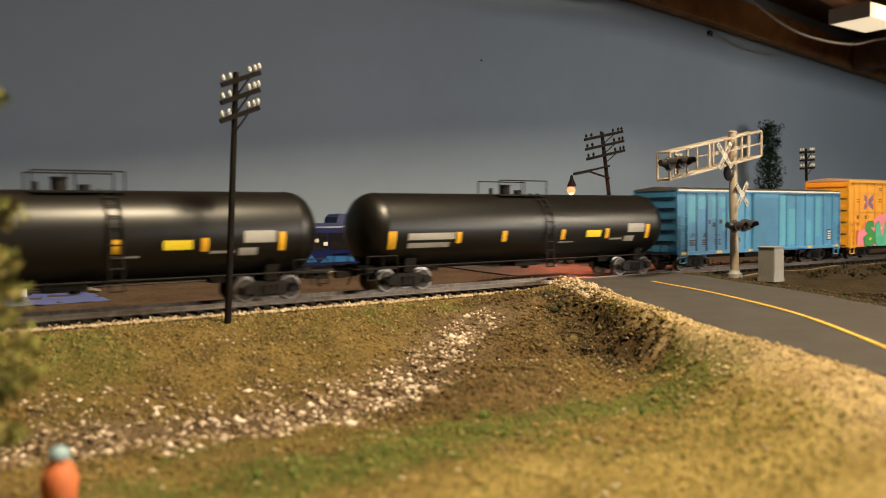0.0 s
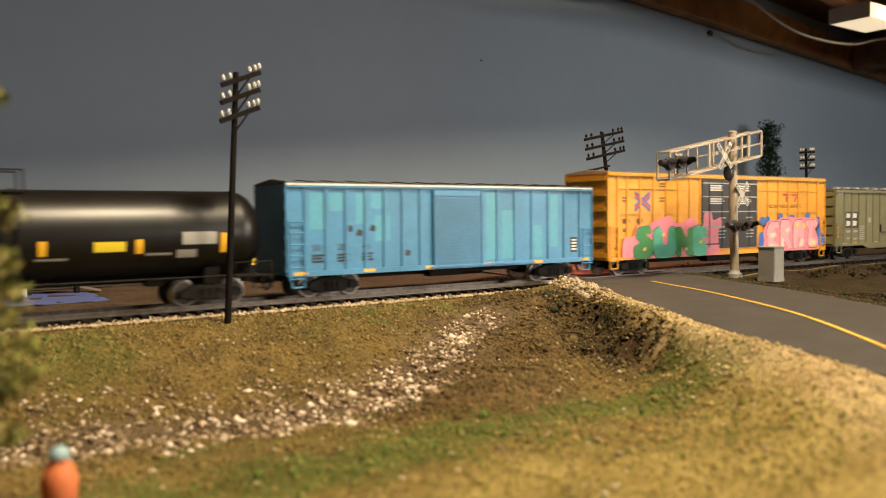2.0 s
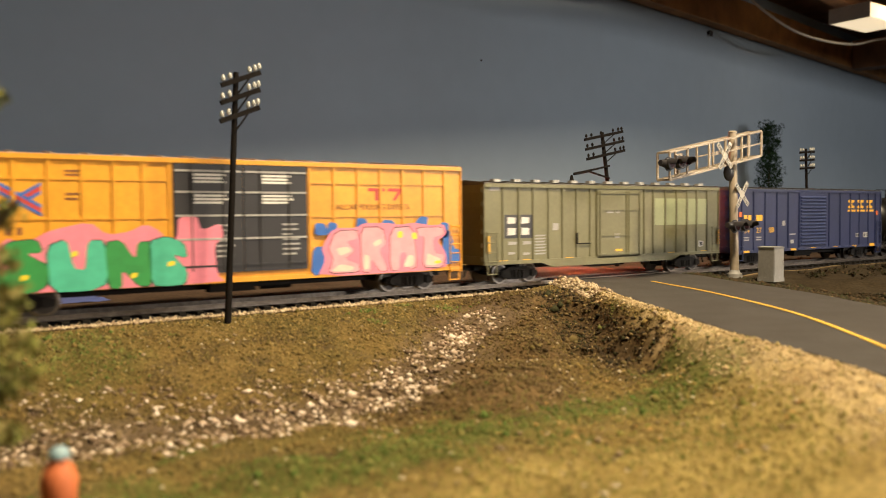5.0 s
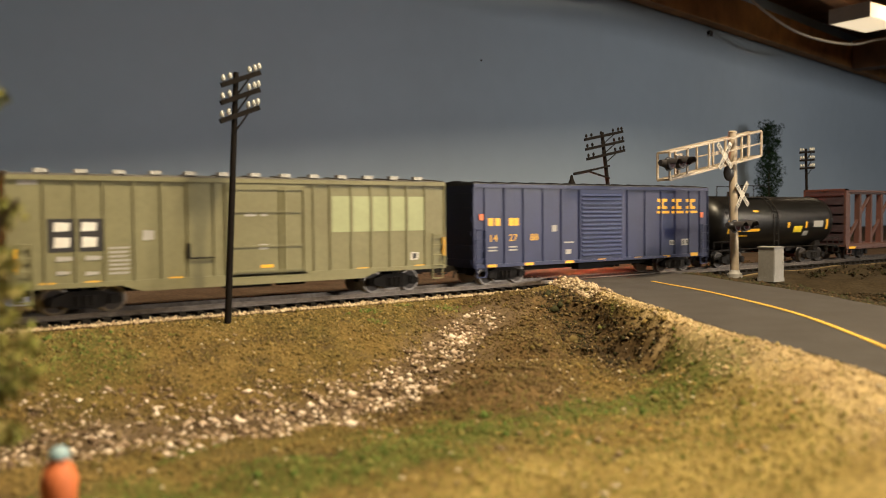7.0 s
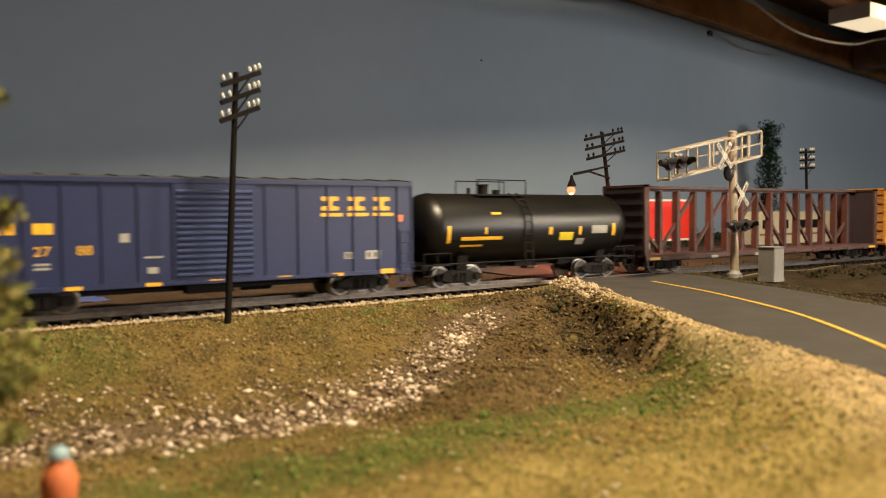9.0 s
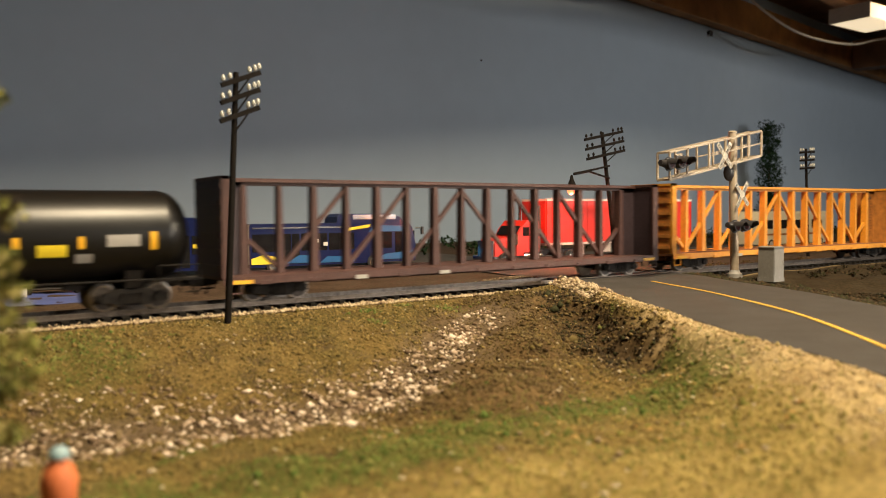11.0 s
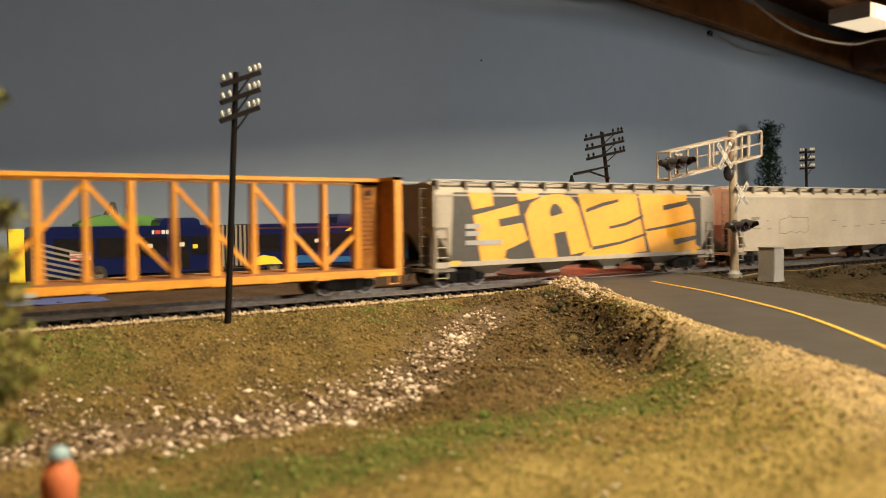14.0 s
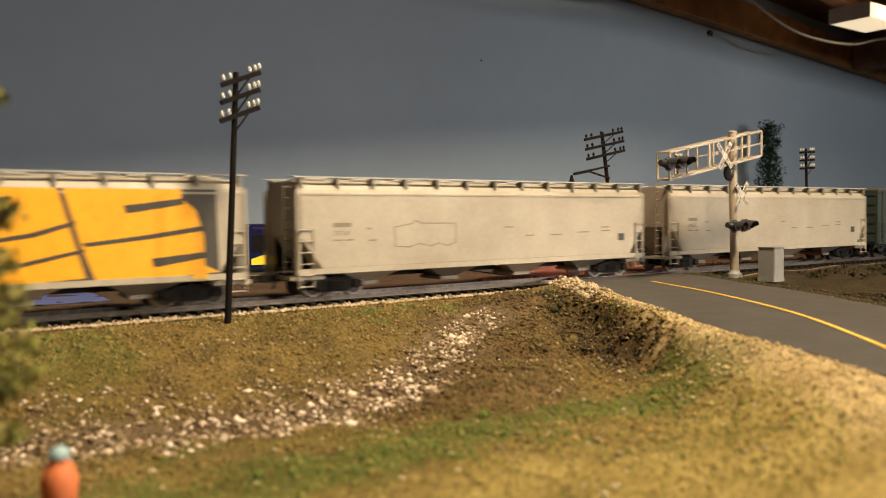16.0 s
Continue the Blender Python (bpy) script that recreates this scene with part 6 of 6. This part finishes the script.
def far_tree(x, y, top, wide, seed):
    rng = np.random.default_rng(seed)
    t = thing("conifer_tree", "tall narrow dark green tree near the backdrop", "tree", "far trees", (x, y, -4))
    part("trunk", Shape().rod((0, 0, -2), (0, 0, top * 0.9), 3.2, 8, 0.8), M_TRUNK, t)
    cl = []
    for i in range(34):
        u = i / 33
        r = wide * (0.62 + 0.16 * math.sin(u * 13 + seed)) * (1 - 0.2 * u)
        for _ in range(2):
            a = rng.uniform(0, 6.28)
            cl.append(((math.cos(a) * r * 0.55, math.sin(a) * r * 0.55, 40 + (top - 48) * u), r * 0.6 + 3, 75))
    part("crown", leaf_mesh(rng, cl, 2.4, "crown"), M_LEAF, t, "dense dark green foliage")


def near_bush():
    rng = np.random.default_rng(5)
    t = thing("foliage_tree", "loose yellow-green foam tree beside the ditch", "tree", "", (15.0, -204, -9))
    part("trunk", Shape().rod((-7, 0, -2), (-4, 0, 50), 1.2, 8, 0.6), M_TRUNK, t)
    for a, z in ((20, 18), (140, 26), (250, 34), (330, 42)):
        part("limb", Shape().rod((-2.5, 0, z), (-2.5 + 5 * math.cos(radians(a)), 5 * math.sin(radians(a)), z + 6), 0.6, 6, 0.3), M_TRUNK, t)
    cl = []
    for z, r, dx in ((13, 5.5, 0), (18, 6, -1.5), (23, 8, 0.2), (29, 9, 0.8), (34, 8, 0.6), (39, 7, 0.4), (44, 6, -0.5), (50, 5, -1.4), (56, 4.5, -1.8), (62, 5.0, -1.2), (70, 4, -2)):
        for k in range(4):
            a = rng.uniform(0, 6.28)
            cl.append(((-2.5 + dx + math.cos(a) * r * 0.5, math.sin(a) * r * 0.5, z + rng.uniform(-2, 2)), r * 0.5, 50))
    part("crown", leaf_mesh(rng, cl, 0.9, "crown"), M_NEARLEAF, t, "loose yellow-green foam foliage")


def low_hedge():
    rng = np.random.default_rng(8)
    cl = [((x + rng.uniform(-4, 4), 300 + rng.uniform(-14, 14), rng.uniform(0, 12)), rng.uniform(7, 13), 45) for x in np.arange(340, 1180, 11)]
    ob = new("hedge", leaf_mesh(rng, cl, 2.0, "hedge").mesh("hedge", M_LEAF))
    tagged(ob, "low dark hedge along the far edge of the layout", "hedge", kind="stuff")
    cl = [((x, 40 + rng.uniform(-5, 9), -3), rng.uniform(2.0, 4.0), 26) for x in np.arange(470, 640, 6)]
    ob = new("weeds", leaf_mesh(rng, cl, 0.8, "weeds").mesh("weeds", M_EARTH))
    tagged(ob, "dry brown weeds behind the rails", "weeds", kind="stuff")
    cl = [((x + rng.uniform(-5, 5), -70 + rng.uniform(-28, 30), -4), rng.uniform(2.5, 6.5), 40) for x in np.arange(470, 700, 4)]
    ob = new("dark_scrub", leaf_mesh(rng, cl, 1.1, "dark_scrub").mesh("dark_scrub", M_SCRUB))
    tagged(ob, "dark brown scrub beside the road", "scrub", kind="stuff")


# ---- loose scenery material ----
OCTA_V = np.array([(1, 0, 0), (-1, 0, 0), (0, 1, 0), (0, -1, 0), (0, 0, 1), (0, 0, -1)], float)
OCTA_F = np.array([(0, 2, 4), (2, 1, 4), (1, 3, 4), (3, 0, 4), (2, 0, 5), (1, 2, 5), (3, 1, 5), (0, 3, 5)])


def crumbs(name, places, sizes, material, label, category, seed, flat=0.75):
    """Small rough lumps at the given places, as one loose mass."""
    rng = np.random.default_rng(seed)
    n = len(places)
    p, s = np.array(places), np.array(sizes)
    v = OCTA_V[None] * rng.uniform(0.6, 1.25, (n, 6, 1)) + rng.normal(0, 0.16, (n, 6, 3))
    ang = rng.uniform(0, 6.28, n)
    c, q = np.cos(ang)[:, None], np.sin(ang)[:, None]
    x, y = v[:, :, 0] * c - v[:, :, 1] * q, v[:, :, 0] * q + v[:, :, 1] * c
    v = np.stack([x, y, v[:, :, 2] * flat], 2) * s[:, None, None] + p[:, None, :]
    f = (OCTA_F[None] + 6 * np.arange(n)[:, None, None]).reshape(-1, 3)
    me = bpy.data.meshes.new(name)
    me.vertices.add(n * 6)
    me.vertices.foreach_set("co", (v.reshape(-1) * MM).astype(np.float32))
    me.loops.add(len(f) * 3)
    me.loops.foreach_set("vertex_index", f.reshape(-1).astype(np.int32))
    me.polygons.add(len(f))
    me.polygons.foreach_set("loop_start", np.arange(0, len(f) * 3, 3, dtype=np.int32))
    me.update(calc_edges=True)
    me.materials.append(material)
    tagged(new(name, me), label, category, kind="stuff")


def scatter():
    rng = np.random.default_rng(11)
    turf, moss, earth, sand, dry, scrub = [], [], [], [], [], []
    for _ in range(120000):
        x, y = rng.uniform(-10, 440), -20 - 250 * rng.uniform(0, 1) ** 0.9
        # only the wedge that opens in front of the eye
        d = math.hypot(x, y + 340)
        a = math.degrees(math.atan2(x, y + 340))
        if d < 95 or a < 2 or a > 66:
            continue
        g = road_gap(x, y)
        if g < 0.5:
            continue
        e = near_line(DITCH, x, y)
        size = float(np.clip(rng.lognormal(-1.22, 0.42), 0.13, 1.5)) * (0.7 + d / 450)
        place = (x, y, height(x, y) + size * 0.15)
        if e < 12 + 6 * wild(x, y, 9):
            if rng.random() < 0.35:
                earth.append((place, size))
            continue
        if g < 10 + 12 * ease(130, 210, -y) + 9 * wild(x, y, 11) and x < 300 and rng.random() < 0.85:
            sand.append((place, size * 0.9))
            continue
        if rng.random() < 0.75 * green_share(x, y) and x < 300:
            moss.append((place, size * 1.2))
        elif x > 300:
            scrub.append((place, size * 1.4))
        elif rng.random() < scarp_share(x, y) * 0.5:
            scrub.append((place, size * 1.5))
        elif rng.random() < bank_share(x, y) * 0.9:
            earth.append((place, size * 1.2))
        elif rng.random() < 0.85 * ease(190, 262, -y + 0.12 * x + 30 * wild(x, y, 45)):
            dry.append((place, size))
        elif wild(x, y + 90, 38) + 0.5 * wild(x, y, 12) > 0.42:
            moss.append((place, size))
        else:
            turf.append((place, size))
    for name, lst, m, label in (("turf", turf, M_TURF, "dry yellow-brown ground foam turf"), ("dry_grass", dry, M_DRYGRASS, "bright dry yellow foam grass"), ("moss", moss, M_MOSS, "green ground foam grass"), ("scrub_clods", scrub, M_SCRUB, "dark brown crumbling soil on the roadside and, darkened for shade, on the bank"), ("earth_clods", earth, M_EARTH, "dark brown crumbly earth"), ("sand_grit", sand, M_SAND, "pale tan sand and grit beside the road")):
        crumbs(name, [p for p, s in lst], [s for p, s in lst], m, label, name.replace("_", " "), 3)
    stones = []
    for _ in range(8500):
        i = rng.integers(0, len(DITCH))
        wide = 0.35 + 0.65 * (1 - ease(120, 215, DITCH[i][0])) + 0.45 * (1 - ease(60, 130, DITCH[i][0]))
        x, y = DITCH[i] + np.clip(rng.normal(0, 1, 2), -1.7, 1.7) * np.array((8, 13.5)) * wide
        if wild(x, y, 8) + 0.6 * wild(x, y, 3) < -0.28:
            continue
        s = float(np.clip(rng.lognormal(-0.45, 0.5), 0.25, 2.1))
        stones.append(((x, y, height(x, y) + s * 0.2), s))
    crumbs("ditch_gravel", [p for p, s in stones], [s for p, s in stones], M_STONE, "pale loose gravel along the ditch", "gravel", 4, 0.6)
    chips = []
    for _ in range(1500):
        x, y = rng.uniform(20, 300), -rng.uniform(30, 262)
        g = road_gap(x, y)
        if g < 1 or near_line(DITCH, x, y) < 10 or (g > 40 and rng.random() < 0.35):
            continue
        s = float(np.clip(rng.lognormal(-0.75, 0.4), 0.25, 1.3))
        chips.append(((x, y, height(x, y) + s * 0.35), s))
    crumbs("stone_chips", [p for p, s in chips], [s for p, s in chips], M_CHIP, "pale stone chips strewn over the turf", "stone chips", 9, 0.6)
    leaves = []
    for _ in range(60):
        x, y = rng.uniform(110, 240), -rng.uniform(150, 258)
        if road_gap(x, y) > 2:
            leaves.append(((x, y, height(x, y) + 0.5), rng.uniform(0.5, 1.3)))
    crumbs("dead_leaves", [p for p, s in leaves], [s for p, s in leaves], M_DEADLEAF, "flat ochre leaf flakes on the dry grass", "dead leaves", 10, 0.12)
    bal = []
    for _ in range(11000):
        x = rng.uniform(-30, 330)
        y = -16.2 - 6.0 * rng.random() ** 1.3 if rng.random() < 0.9 else -rng.uniform(9.5, 16)
        s = float(np.clip(rng.lognormal(-0.9, 0.45), 0.2, 1.3))
        z = -3.9 if y < -15 else -3.6
        bal.append(((x, y, min(z, height(x, y) + 0.9) + 0.2), s))
    for _ in range(9000):
        x, y = rng.uniform(225, 320), -rng.uniform(16, 70)
        g = road_gap(x, y)
        if not 0 < g < 16:
            continue
        s = float(np.clip(rng.lognormal(-0.6, 0.45), 0.25, 1.8))
        bal.append(((x, y, height(x, y) + s * 0.5), s))
    for _ in range(5000):
        x, y = rng.uniform(-20, 340), rng.uniform(14, 40)
        s = rng.uniform(0.3, 0.8)
        bal.append(((x, y, height(x, y) + s * 0.2), s))
    crumbs("ballast", [p for p, s in bal], [s for p, s in bal], M_BALLAST, "tan crushed ballast edging the track", "ballast", 6)


# ---- overhead and near the lens ----
def joists():
    bm = thing("joist", "stained wooden ceiling joist above the backdrop", "joist", "ceiling joists", (1541, 674.5, 400))
    d = Vector((918, 151, 0)).normalized()
    n = Vector((-d.y, d.x, 0))

    def board(name, a, b, off, thick, z0, z1, m):
        v = [d * u + n * w + Vector((0, 0, z)) for z in (z0, z1) for u, w in ((a, off), (b, off), (b, off + thick), (a, off + thick))]
        return part(name, Shape().add(v, [(3, 2, 1, 0), (4, 5, 6, 7)] + [(i, (i + 1) % 4, 4 + (i + 1) % 4, 4 + i) for i in range(4)]), m, bm)

    board("main_board", -1500, 1500, 0, 24, 0, 62, M_TIMBER)
    # unseen board added so its lower edge shades the top of the backdrop
    board("shadow_edge_board", -1600, 1500, -400, 36, 13, 104, M_WOODDARK)
    board("back_board", -1500, 1500, -150, 30, 52, 90, M_WOODDARK)
    board("cross_board", -1500, 1500, -330, 36, 40, 95, M_WOODDARK)
    cross = thing("joist", "dark cross joist meeting the ceiling beam", "joist", "ceiling joists", (2060, 690, 396))
    part("board", Shape().add([(x, y, z) for z in (0, 70) for x, y in ((-40, 60), (60, -300), (110, -290), (10, 70))], [(3, 2, 1, 0), (4, 5, 6, 7)] + [(i, (i + 1) % 4, 4 + (i + 1) % 4, 4 + i) for i in range(4)]), M_WOODDARK, cross)
    lamp = thing("ceiling_lamp", "cream box-shaped ceiling light fixture", "ceiling light", "", (1560, 470, 392))
    part("housing", Shape().box(-70, 60, -38, 38, 0, 26), M_LAMPBOX, lamp, "cream lamp housing")
    part("end_cap", Shape().box(-72, -70, -39, 39, -1, 27), M_CABLE, lamp)
    cab = thing("cable", "white cable slung along the ceiling joists", "cable", "", (1250, 540, 372))
    pts = [(-40, 0, 76), (41, 0, 44), (101, 0, 24), (164, 0, 8), (240, 0, 0), (321, 0, 0), (396, 0, 6), (462, 0, 21), (560, 0, 40)]
    line = smooth_line(pts, 18)
    s = Shape()
    for a, b in zip(line, line[1:]):
        s.rod(a, b, 2.3, 8)
    part("sheath", s, M_CABLE, cab, "", True)
    solid("wall_hook", Shape().rod((1344, 674, 390), (1344, 666, 390), 4, 10).box(1340, 1348, 664, 667, 382, 392), M_INK, "small black hook on the backdrop", "hook")
    solid("wall_mark", Shape().rod((752, 636, 270), (752, 632.5, 270), 1.5, 8), M_INK, "tiny dark nail in the backdrop", "nail")


def toy_figure():
    """One plain doll shape: a rounded body and a cap."""
    fig = Shape()
    fig.lathe([(0, 2.0), (2.5, 2.6), (5.5, 2.9), (7.6, 2.3), (8.8, 1.3), (9.6, 1.2), (10.2, 1.25)][::-1], "z", 0, 0, 0, 16)
    k = len(fig.f)
    fig.lathe([(9.3, 1.65), (9.7, 1.7), (10.4, 1.45), (11.0, 0.9), (11.25, 0.01)][::-1], "z", 0.1, 0, 0, 16)
    me = fig.mesh("toy_figure", M_ORANGE, True)
    me.materials.append(M_HELMET)
    for p in me.polygons[k:]:
        p.material_index = 1
    ob = new("toy_figure", me)
    ob.location = (22.2 * MM, -200.5 * MM, -11.2 * MM)
    tagged(ob, "small orange toy figure with a pale blue cap", "toy figure")


telegraph_pole("telegraph_pole", "dark wooden telegraph pole with pale glass insulators", (109.8, -35.4, -4.4), (115.2, -35.4, 92.4), (1.35, 1.05), (3.2, 10.0, 17.0), (-6.8, 10.2), True, 0.40)
lamp_pole()
telegraph_pole("telegraph_pole", "distant dark telegraph pole with grey insulators", (677, 63, -4), (671.8, 63, 92), (1.4, 1.1), (3.0, 10.0, 17.0), (-11.5, 10.5), True, 0.07)
crossing_signal()
relay_case()
articulated_bus()
semi_truck()
motor_home()
excavator()
striped_ramp()
far_tree(1500, 640, 226, 40, 2)
near_bush()
low_hedge()
joists()
toy_figure()
scatter()


# ---- what moves ----
def motions():
    times = [i * 0.5 for i in range(33)]
    for car, x in CARS:
        walk(car, [(t, pose((x - way(t)) * MM, 0, 0)) for t in times])
    turns = [i / 30 for i in range(481)]
    for w, dx, a in WHEELS:
        walk(w, [(t, pose(dx * MM, 0, WHEEL_R * MM, 0, a - math.degrees(way(t) / WHEEL_R), 0)) for t in turns])


motions()
